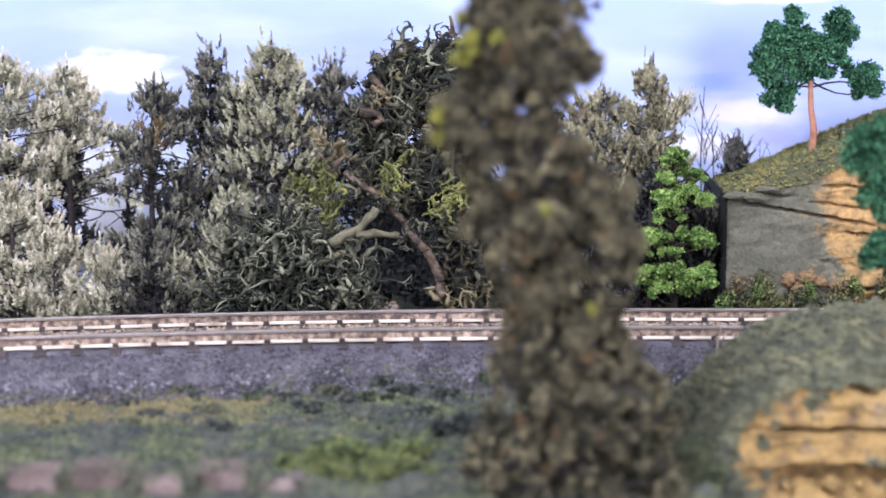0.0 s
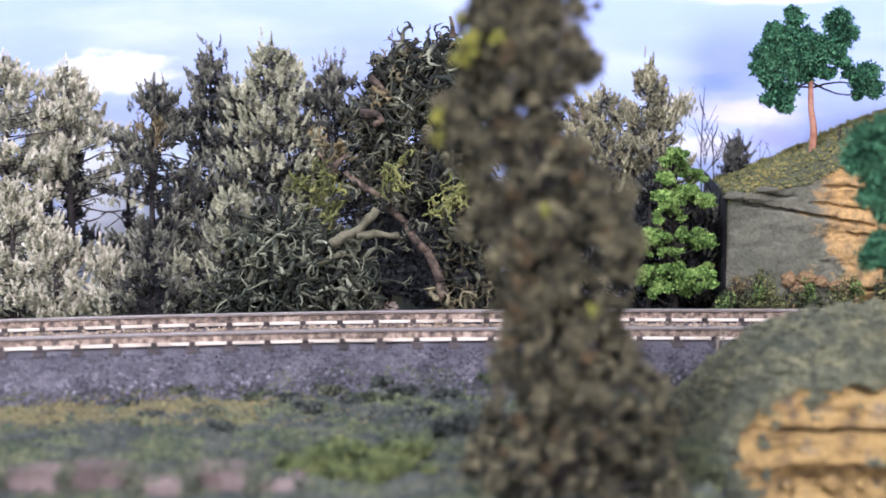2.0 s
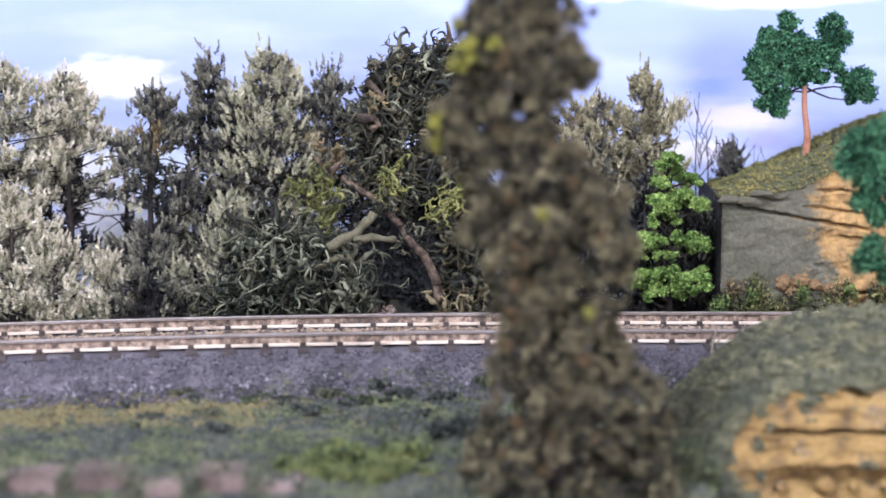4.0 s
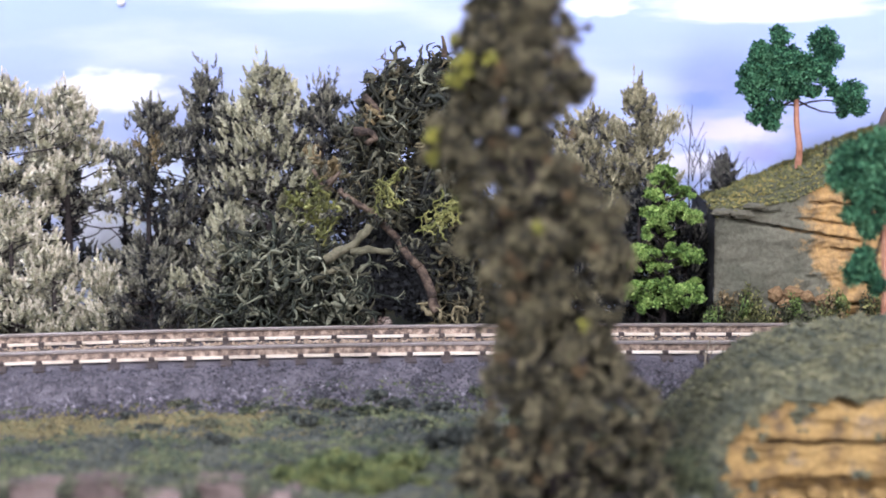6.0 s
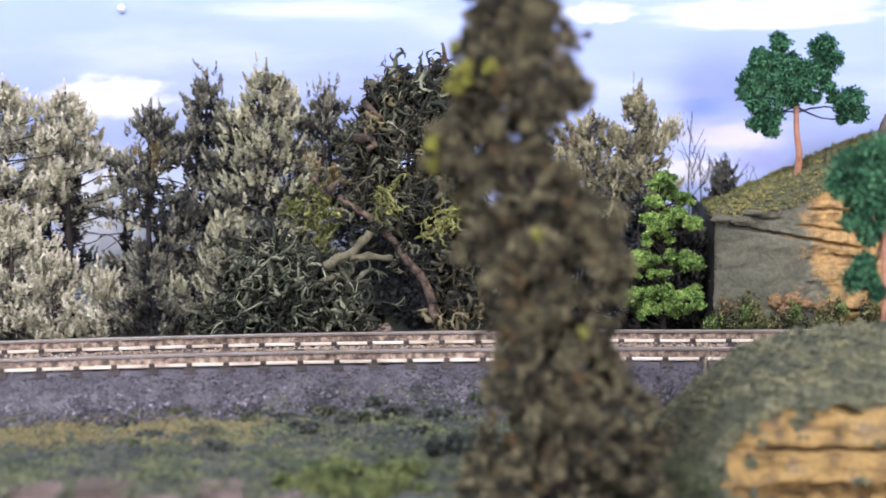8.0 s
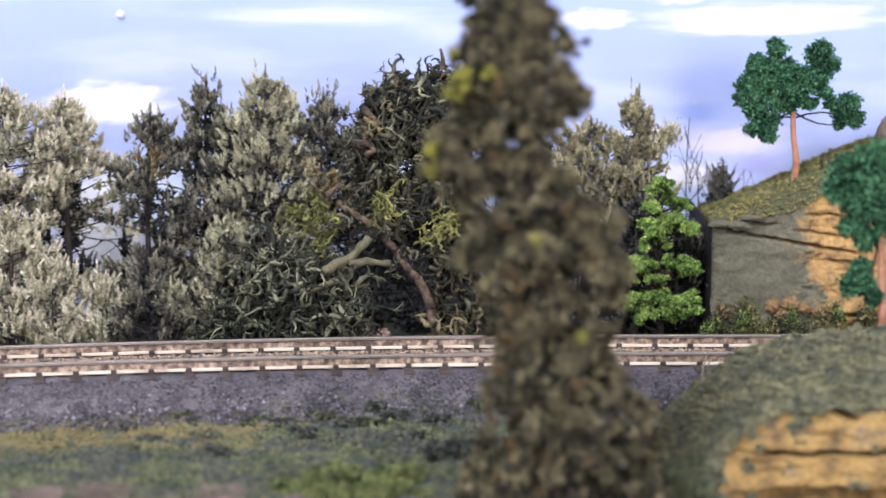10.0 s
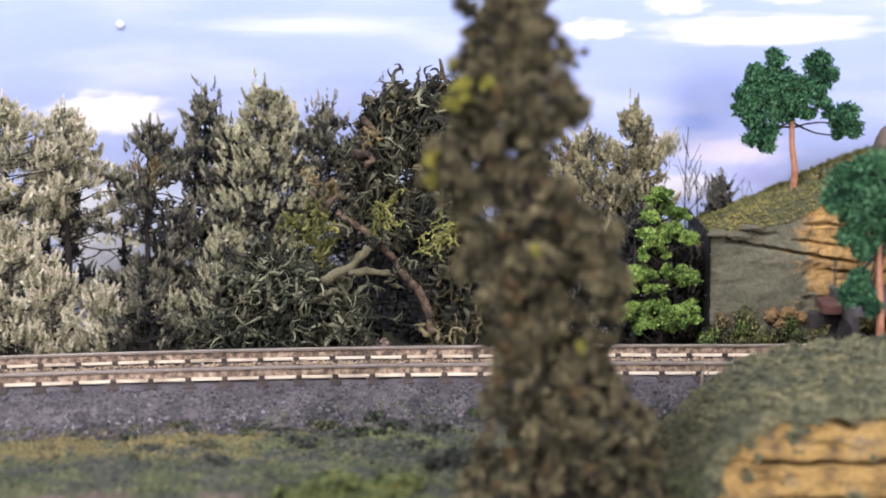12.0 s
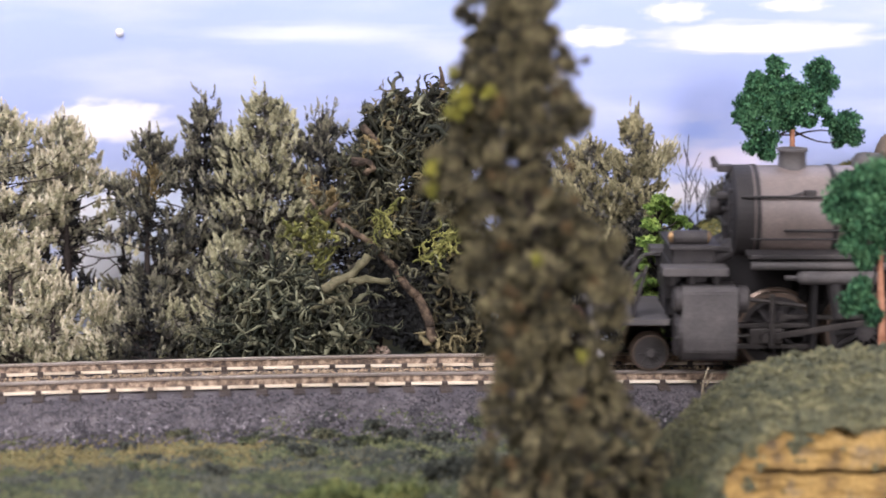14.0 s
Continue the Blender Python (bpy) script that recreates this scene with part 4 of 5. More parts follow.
    tagged(bits("turf", tuft, 0.75, turf, hill, "olive turf flock"), kind="stuff")
    # flat slabs on the corner
    for x, z, w, h in ((60.6, 21.2, 2.6, 0.9), (64.6, 20.9, 2.9, 1.1), (67.5, 22.6, 2.6, 0.7)):
        bm = bmesh.new()
        bmesh.ops.create_icosphere(bm, subdivisions=3, radius=1)
        for v in bm.verts:
            k = 1 + 0.3 * fractal(v.co.x * 1.5 + x, v.co.y * 1.5, v.co.z * 1.5)
            v.co = Vector((x + v.co.x * w * k, 26.2 + v.co.y * 1.6 * k, z + v.co.z * h * k))
        part("slab", bm, M["rock_grey"], hill, "grey flat stone slab", True)
    # the end away from the light, its shade painted black
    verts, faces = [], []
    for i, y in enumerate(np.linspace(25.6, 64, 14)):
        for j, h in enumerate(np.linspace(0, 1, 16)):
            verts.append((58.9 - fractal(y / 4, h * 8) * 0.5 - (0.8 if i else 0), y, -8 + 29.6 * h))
    for i in range(13):
        for j in range(15):
            faces.append([i * 16 + j, i * 16 + j + 1, (i + 1) * 16 + j + 1, (i + 1) * 16 + j])
    mesh_part("end_wall", verts, faces, M["rock_shade"], hill, "end of the bank with its shade painted black")


def scots_pine(name, x, y, z, scale, blobs, trunk, label, per=58, size=0.5, shrink=0.62):
    tree = tagged(empty(name, x, y, z), label, "tree", "foam trees on the banks")
    wood, twigs = Soup(), Soup()
    soup_path = np.array(trunk, float)
    k = np.linspace(0, len(trunk) - 1, 12)
    fine = np.array([np.interp(k, range(len(trunk)), soup_path[:, i]) for i in range(3)]).T
    wood.add(*tube_arrays(fine, np.linspace(0.85, 0.55, 12) * scale, 8))
    top = soup_path[-1]
    for c, r in blobs[::3]:
        limb(twigs, top - np.array([0, 0, rng.uniform(0, 3)]), c, 0.26 * scale, 0.12, 0.04, 5, 5)
    twigs.make("branchwork", M["bark_dark"], tree, "thin dark branches")
    wood.make("trunk", M["bark_orange"], tree, "reddish-brown twisted trunk")
    foam_crown(tree, ragged(blobs, 6, shrink * 0.96), per * 1.6, size, M["tree_green"], squash=0.85, shell=0.7)


def far_tree():
    reseed(17)
    blobs = [((-7, 0, 27), 3.6), ((-10, 0, 23.5), 3.2), ((-11.5, 0, 20), 3.0), ((-8.5, 0, 18), 2.6), ((-6, -1, 21), 3.4), ((-2, -1, 20.5), 3.2), ((-3, 0, 25), 3.0), ((1, 0, 21), 3.0),
             ((5, 0, 28.5), 3.2), ((6.5, 0, 25.5), 3.0), ((3, 0, 24.5), 2.8), ((-5, 0, 29.5), 2.4), ((-7.5, 0, 13.5), 2.6), ((-6, 0, 11), 2.0), ((11, 0, 17.5), 3.2), ((12.5, 0, 14.5), 3.0), ((9, 0, 16), 2.2), ((7, 0, 18), 1.8), ((10, 0, 13), 2.0), ((-6, 0, 9.8), 2.0), ((-9, 0, 12), 2.3), ((-5.5, 0, 14), 2.2), ((-9, -1, 26), 2.8), ((-4, -1, 23), 3.0), ((-10, -1, 16), 2.2), ((4, -1, 22), 2.4), ((0, 0, 24), 2.4), ((-9.5, -1, 21), 3.0), ((-1, -1, 17.5), 2.6), ((2.5, -1, 18), 2.2), ((-4, -1, 17.5), 2.4), ((5.5, -1, 20), 2.2)]
    scots_pine("round_crowned_tree", 78.6, 38, 28.8, 1.0, blobs, [(0, 0, -1), (0.3, 0, 5), (-0.5, 0, 10), (-0.8, 0, 17)], "deep green foam tree with reddish trunk on the bank")


def near_side_tree():
    reseed(14)
    blobs = [((-5, 0, 32), 3.4), ((-1, 0, 34), 3.6), ((3, 0, 32), 3.4), ((-7.5, 0, 28.5), 2.8), ((-3.5, -1, 28), 3.6), ((1.5, -1, 28.5), 3.8), ((6, 0, 28), 3.6), ((-4.5, 0, 23.5), 3.2), ((0, 0, 24), 3.4), ((5, 0, 23), 3.4),
             ((-3.5, 0, 10.5), 2.7), ((-3, 0, 13.5), 1.9), ((-1, 0, 8.5), 2.0), ((-2, 0, 19.5), 2.4), ((4, 0, 18), 2.6)]
    blobs = [((c[0] - 1.4, c[1], c[2]), r) for c, r in blobs]
    scots_pine("round_crowned_tree", 82.5, -42, 10, 1.0, blobs, [(0, 0, -2), (-0.2, 0, 6), (-0.6, 0, 13), (-1.0, 0, 21)], "deep green foam tree with orange-brown trunk on the near bank", 50, 0.5, 0.8)


# ---- the near side ----
def near_bank():
    bank = tagged(empty("near_bank"), "near grassy knoll with an ochre layered rock face", "hill", kind="structure")
    xs = np.arange(38, 200, 0.8)

    def crest(x):
        return float(np.interp(x, [38, 43, 47, 55, 64, 75, 85, 120, 200], [-7.5, -3.0, 2.0, 8.2, 11.4, 12.8, 13.2, 16, 18])) + fractal(x / 5, 21) * 0.4

    def lip(x):
        return float(np.interp(x, [38, 45, 48, 52, 60, 70, 80, 200], [-8, -5, -1.0, 2.0, 4.5, 5.0, 5.6, 8])) + fractal(x / 4, 33) * 0.5

    bands = [(-2.6, 2.4, 0.42), (-10.2, 1.3, 1.5)]

    def face_y(x, z):
        y = -69.5 + (z + 10) * 0.28 - 9 + fractal(x / 10, z / 5, 12) * 1.6 + fractal(x / 2.5, z / 2.2, 16) * 0.35
        for zc, deep, high in bands:
            k = math.exp(-((z - zc - fractal(x / 6, zc) * 0.35 + (x - 70) * 0.01) / (high * (1 + 0.5 * fractal(x / 3, zc + 3)))) ** 4)
            y += deep * 3.2 * k * min(1, max(0.1, (x - 54) / 3)) * (1 + 0.5 * fractal(x / 5, zc + 7))
        return y + slot(x, z)

    def slot(x, z):
        """A short deep notch under the turf."""
        return 6.0 * math.exp(-((z - 4.0 + (x - 69.4) * 0.35) / 0.6) ** 2 - ((x - 69.4) / 2.0) ** 4)

    sec, top, tuft = [], [], []
    for x in xs:
        e, c = lip(x), crest(x)
        sec.append([(face_y(x, -16 + (e + 16) * h), -16 + (e + 16) * h) for h in np.linspace(0, 1, 120)])
        y0 = face_y(x, e)
        row = []
        for h in np.linspace(0, 1, 30):
            if h < 0.6:
                k = h / 0.6
                y, z = y0 + (-47 - y0) * k, e + (c - e) * math.sin(k * math.pi / 2)
            else:
                k = (h - 0.6) / 0.4
                y, z = -47 + 20 * k, c + (-9 - c) * (k * k * (3 - 2 * k))
            z += fractal(x / 3, y / 3, 14) * 0.75 + fractal(x / 9, y / 9, 27) * 0.6
            row.append((y, z))
            if x < 110:
                for _ in range(9):
                    tuft.append((x + rng.uniform(-0.5, 0.5), y + rng.uniform(-0.7, 0.7), z + rng.uniform(-0.1, 0.35) + max(0, fractal(x / 1.7, y / 1.7, 19)) * 1.1))
        top.append(row)
    for x, w, h in ((56.5, 1.8, 1.0), (64.0, 2.9, 1.5), (68.6, 1.5, 0.9), (74.5, 2.4, 1.2)):
        bm = bmesh.new()
        bmesh.ops.create_icosphere(bm, subdivisions=3, radius=1)
        for v in bm.verts:
            k = 1 + 0.45 * fractal(v.co.x * 1.2 + x, v.co.y * 1.2, v.co.z * 1.2)
            v.co = Vector((x + v.co.x * w * k * 0.6, -79.5 + v.co.y * 1.6 * k, -11.0 + v.co.z * h * k))
        part("loose_rock", bm, M["rock_orange"], bank, "ochre loose rock under the ledge", True)
    mesh_part("rock_face", *hill_mesh(xs, sec), M["rock_orange"], bank, "ochre layered rock with dark cracks")
    mesh_part("grassy_top", *hill_mesh(xs, top), M["soil"], bank, "earthy knoll")
    # turf creeps over the rock's upper edge and its low end
    for _ in range(16000):
        x = rng.uniform(44, 100)
        e = lip(x)
        z = rng.uniform(-15, e + 0.5)
        if slot(x, z) < 0.5 and (x < 54 or z > -8.4) and fractal(x / 4, z / 3, 44) * 1.1 + 1.5 * math.exp(-(e - z) / 1.0) + 1.6 * math.exp(-(x - 44.5) / 4.2) > 0.6:
            tuft.append((x, face_y(x, z) - 0.25, z))
    t = np.array(tuft)
    pick = np.array([fractal(p[0] / 7, p[1] / 5, 40) for p in t])
    tagged(bits("turf", t[pick > 0.12], 0.85, M["turf_olive"], bank, "olive-green turf flock"), kind="stuff")
    tagged(bits("pale_turf", t[pick <= 0.12], 0.85, mat("olive_knoll_turf", [(0.066, 0.072, 0.048), (0.118, 0.121, 0.071), (0.195, 0.183, 0.094)], 0.95, 0, 200, 0, 1500, island=0.4), bank, "olive turf flock"), kind="stuff")


def near_tree():
    reseed(15)
    tree = tagged(empty("tall_bushy_tree", 17, -95, -8), "tall olive-brown bushy foam tree in front of the track", "tree")
    wood = Soup()
    limb(wood, (0, 0, 0), (-3, 0, 100), 2.2, 0.6, 0.01, 12, 10)
    # left and right outline by height over the tree's foot
    hz = [0, 5, 7, 12.4, 16, 17, 21.5, 26, 28.8, 30.6, 34.3, 36, 41.5, 43.4, 48.8, 50.7, 53.4, 55.2, 57, 58.8, 61.6, 62.5, 65, 68, 70.7, 74.3, 77, 80.7, 85.3, 100]
    lf = [-15.5, -15, -14.6, -13.2, -12.2, -12, -11.2, -10, -11, -11.6, -12.4, -13, -14.2, -14.4, -15.2, -15.6, -17.5, -19.2, -19.4, -19.5, -19.6, -19.6, -18, -16.5, -16.6, -16.9, -15.1, -12.4, -15.5, -12]
    rt = [22, 21.4, 20.8, 19.2, 18.2, 17.6, 14.2, 12.0, 12.0, 12.6, 13.6, 13.6, 13.6, 13.4, 12.0, 10.8, 8.4, 6.0, 3.6, 1, 2.4, 2.6, 4.2, 6.4, 5.5, 3.6, 3.3, 3.3, 1.5, 1]
    blobs = []
    for i in range(1500):
        h = rng.uniform(0, 100)
        a, b = np.interp(h, hz, lf), np.interp(h, hz, rt)
        m, w = (a + b) / 2, (b - a) / 2
        r = rng.choice([rng.uniform(0.6, 1.3), rng.uniform(1.2, 2.3)], p=[0.7, 0.3])
        t = rng.uniform(0, 2 * math.pi)
        q = math.sqrt(rng.uniform(0.0, 1)) * max(0.5, w - r * 0.5)
        blobs.append(((m + math.cos(t) * q, math.sin(t) * q * 0.7, h), r))
    # ragged sprigs that stand out of the outline
    for x, h, r in ((2.5, 68.0, 1.6), (4.2, 68.0, 1.5), (3.5, 66.0, 1.4), (6.0, 68.5, 1.3), (5.0, 70.5, 1.2), (-12.5, 81, 1.2), (3.4, 78, 1.0), (10.5, 49.5, 1.2), (12, 38, 1.1), (-19, 58, 1.4), (17, 17.5, 1.5), (-14.8, 42, 1.2), (18.5, 12, 1.5)):
        blobs += [((x + rng.normal(0, 0.8), rng.normal(0, 2), h + rng.normal(0, 0.8)), r * rng.uniform(0.6, 1.0)) for _ in range(4)]
    for c, r in blobs[::6]:
        limb(wood, (-3 * c[2] / 100, 0, max(0, c[2] - 4)), c, 0.4, 0.15, 0.05, 4, 4)
    wood.make("trunk", M["bark_dark"], tree)
    foam_crown(tree, blobs, 80, 0.40, M["near_foam"], core=M["near_shade_core"], squash=1.0, stretch=2.2, shell=0.75)
    yellow = [((-14.6, -5, 70.5), 2.3), ((-14.2, -5, 73.5), 1.9), ((-15.5, -5, 76.5), 1.2), ((-18.4, -4, 61), 1.9), ((-18.6, -4, 57.5), 1.4), ((-2.6, -12.5, 48), 1.2), ((4.6, -12, 32.5), 1.0), ((-9.7, -8, 73.5), 1.3)]
    foam_crown(tree, ragged(yellow, 5, 0.5), 30, 0.55, M["near_yellow"], "yellowed_clump", squash=0.9, label="mustard-yellow foam clump", shell=0.95)
    rusty = [((rng.uniform(-10, 8), -7 - rng.uniform(0, 2), rng.uniform(2, 75)), rng.uniform(0.7, 1.5)) for _ in range(34)]
    foam_crown(tree, ragged(rusty, 4, 0.5), 30, 0.5, M["near_rust"], "rusty_clump", squash=0.9, label="rusty brown foam clump", shell=0.95)


def turf():
    def field(n, y0, y1, keep, x0=-112, x1=60):
        x, y = rng.uniform(x0, x1, n), rng.uniform(y0, y1, n)
        return [(a, b, ground_z(a, b) + rng.uniform(-0.1, 0.4)) for a, b in zip(x, y) if b - track_y(a) < (-26 if a < -34 else -22.5 + fractal(a / 6, b / 4, 91) * 5) and keep(a, b)]

    def band(a, b):
        return b - track_y(a) + fractal(a / 12, b / 6, 51) * 4 + rng.normal(0, 1.6)

    c = field(26000, -60, -28, lambda a, b: -49 < band(a, b) < -32 and a < -30 + fractal(a / 9, b / 9) * 22 and fractal(a / 5, b / 3, 77) > -0.3)
    tagged(bits("straw_turf", c, 1.0, M["turf_yellow"]), "straw-yellow turf flock strip along the ballast", "grass", kind="stuff")
    c = field(50000, -120, -22, lambda a, b: band(a, b) < -45 or a > -32 + fractal(a / 7, b / 5, 83) * 18 or fractal(a / 4, b / 4, 71) > 0.42)
    pick = [fractal(p[0] / 11, p[1] / 8, 61) for p in c]
    tagged(bits("dark_turf", [p for p, k in zip(c, pick) if k < 0.02], 1.1, M["turf_dark"]), "blue-green turf flock on the verge", "grass", kind="stuff")
    tagged(bits("green_turf", [p for p, k in zip(c, pick) if k >= 0.02], 1.1, M["turf_green"]), "green turf flock on the verge", "grass", kind="stuff")


def bushes():
    def bush(x, y, r, material, label, h=0.7):
        z = ground_z(x, y)
        b = tagged(empty("bush", x, y, z), label, "bush", "low bushes")
        blobs = [((rng.normal(0, r * 0.5), rng.normal(0, r * 0.35), min(abs(rng.normal(0, r * 0.3)), r * 0.32) * h + r * 0.15), r * rng.uniform(0.3, 0.5)) for _ in range(12)]
        foam_crown(b, blobs, 70, 0.6, material, "foliage", squash=0.8, shell=0.8)

    lime = "fresh green low foam bush in the grass"
    for x, y, r in ((-17, -78, 5.6), (-9, -74, 4.6), (-24, -82, 4.4), (-13, -86, 5), (-7, -83, 4), (-19, -71, 3.4)):
        bush(x, y, r, M["bush_green"], lime)
    for x, y, r in ((33, -80, 6), (40, -76, 5), (37, -86, 6), (44, -84, 4.5), (30, -88, 5), (8, -58, 5), (3, -62, 4.5), (38, -62, 5), (34, -52, 4), (42, -48, 4.5), (46, -44, 4), (40, -42, 3.4), (45, -54, 5), (36, -44, 3)):
        bush(x, y, r, M["turf_dark"] if y > -70 else M["turf_green"], "dark green low foam bush beside the knoll")
    for i in range(30):
        x = -60 + i * 3.1 + rng.uniform(-1.5, 1.5)
        y = track_y(x) - rng.choice([rng.uniform(29, 33), rng.uniform(40, 58)] if x < -34 else [rng.uniform(24, 36), rng.uniform(34, 60)])
        kind = rng.choice(3, p=[0.5, 0.3, 0.2])
        bush(x, y, rng.uniform(1.2, 2.6), (M["turf_dark"], M["turf_green"], M["turf_olive"])[kind], ("blue-green", "dull green", "olive")[kind] + " low tuft of flock on the verge", 0.6)
    for x, y, r in ((38, 21, 2.6), (44, 20.6, 2.4), (51, 20.6, 2.6), (56, 21, 2.4)):
        bush(x, y, r, M["maple"], "green weeds along the far side of the track", 0.8)


def cliff_shrubs():
    """Scrubby weeds of several greens along the foot of the cliff."""
    reseed(31)
    kinds = [(mat("olive_shrub_flock", [(0.06, 0.07, 0.025), (0.12, 0.13, 0.042), (0.22, 0.21, 0.075)], 0.95, 0, 300, 0, 1500, island=0.4), "olive scrubby weed at the foot of the cliff"),
             (mat("fresh_shrub_flock", [(0.05, 0.085, 0.022), (0.11, 0.17, 0.04), (0.21, 0.27, 0.08)], 0.95, 0, 300, 0, 1500, island=0.4), "fresh green weed at the foot of the cliff"),
             (mat("dark_shrub_flock", [(0.022, 0.028, 0.014), (0.05, 0.058, 0.026), (0.10, 0.105, 0.045)], 0.95, 0, 300, 0, 1500, island=0.4), "dark green weed at the foot of the cliff"),
             (mat("dry_shrub_flock", [(0.09, 0.065, 0.03), (0.17, 0.13, 0.06), (0.26, 0.20, 0.10)], 0.95, 0, 300, 0, 1500, island=0.4), "dry brownish weed at the foot of the cliff")]
    for i in range(46):
        x = 57.5 + i * 0.9 + rng.uniform(-0.6, 0.6)
        y = rng.uniform(19.5, 24.4)
        z = ground_z(x, y) - 0.3
        top = np.interp(x, [57, 62, 66, 69, 74, 80, 86, 98], [9.0, 8.8, 8.4, 6.6, 4.6, 4.2, 4.6, 5.0]) - z
        height = top * rng.uniform(0.48, 1.06) * np.interp(y, [19.5, 24.4], [0.62, 1.0])
        material, label = kinds[rng.choice(4, p=[0.44, 0.14, 0.30, 0.12])]
        shrub = tagged(empty("shrub", x, y, z), label, "shrub", "weeds under the cliff")
        wood, pts, out = Soup(), [], []
        for _ in range(int(rng.integers(4, 7))):
            tip = np.array([rng.normal(0, 1.3), rng.normal(0, 0.6), height * rng.uniform(0.65, 1.0)])
            path = limb(wood, (rng.normal(0, 0.3), 0, 0), tip, 0.16, 0.08, 0.1, 5, 4)
            n = int(18 + height * 7)
            q = rng.uniform(0.15, 1.05, n)[:, None]
            pts.append(tip * q + rng.normal(size=(n, 3)) * np.array([0.65, 0.5, 0.5]))
            out.append(np.tile([0, -0.2, 0.7], (n, 1)))
        wood.make("stem", M["bark_dark"], shrub)
        leaves("foliage", np.concatenate(pts), 0.55, material, shrub, out=np.concatenate(out), stretch=1.5, lean=0.9)


def pink_stones():
    moss = []
    for x, y, w, h in ((-67, -92, 9.5, 3.9), (-56, -92, 10, 4.2), (-36.5, -91.5, 9, 4.3), (-46, -93, 8, 2.5), (-77, -92, 9, 2.8), (-27, -93, 8, 2.2)):
        bm = bmesh.new()
        box(bm, -w / 2, w / 2, -3, 3, -2, h, 0.9)
        bmesh.ops.subdivide_edges(bm, edges=bm.edges[:], cuts=2, use_grid_fill=True)
        for v in bm.verts:
            v.co += Vector((fractal(v.co.x / 3 + x, v.co.y / 3, v.co.z / 3), fractal(v.co.x / 3, v.co.y / 3 + x, v.co.z / 3 + 5), fractal(v.co.x / 3 + 9, v.co.y / 3, v.co.z / 3 + x))) * 1.1
        ob = part("stone_block", bm, M["pink_stone"], smooth=True)
        ob.matrix_basis = pose(x * MM, y * MM, (ground_z(x, y) - 0.8) * MM, rng.uniform(-6, 2), rng.uniform(-4, 4), rng.uniform(-6, 6))
        tagged(ob, "rough pink cut stone block half sunk in turf", "stone", "row of stone blocks")
        zt = ground_z(x, y) - 0.8 + h
        moss += [(x + rng.uniform(-0.55, 0.55) * w, y + rng.uniform(-3, 3.5), zt + rng.normal(-0.1, 0.35)) for _ in range(110)]
        moss += [(x + rng.choice([-0.52, 0.52]) * w + rng.normal(0, 0.6), y - 3 + rng.normal(0, 0.8), zt - rng.uniform(-0.4, 3.6)) for _ in range(120)]
    tagged(bits("moss_turf", moss, 0.95, M["turf_olive"]), "olive turf creeping over the stone blocks", "grass", kind="stuff")


def cliff_stones():
    for x, z, w, h, a in ((72.4, 3.2, 1.7, 1.9, 24), (76.0, 3.6, 2.4, 1.5, -6), (79.4, 2.8, 1.7, 1.4, 10), (74.4, 1.4, 1.6, 1.3, -15), (82.6, 1.8, 1.9, 1.5, 5)):
        bm = bmesh.new()
        bmesh.ops.create_icosphere(bm, subdivisions=3, radius=1)
        for v in bm.verts:
            n = Vector((round(v.co.x * 1.6) / 1.6, v.co.y, round(v.co.z * 1.6) / 1.6)).lerp(v.co, 0.6)
            k = 0.9 + 0.22 * fractal(v.co.x * 1.4 + x, v.co.y * 1.4, v.co.z * 1.4 + z)
            v.co = Vector((n.x * w * k, n.y * 1.5 * k, n.z * h * k))
        ob = part("rubble_stone", bm, M["rubble"])
        ob.matrix_basis = pose(x * MM, 25.3 * MM, z * MM, 0, a, 0)
        tagged(ob, "reddish rubble stone against the foot of the cliff", "stone", "rubble under the cliff")


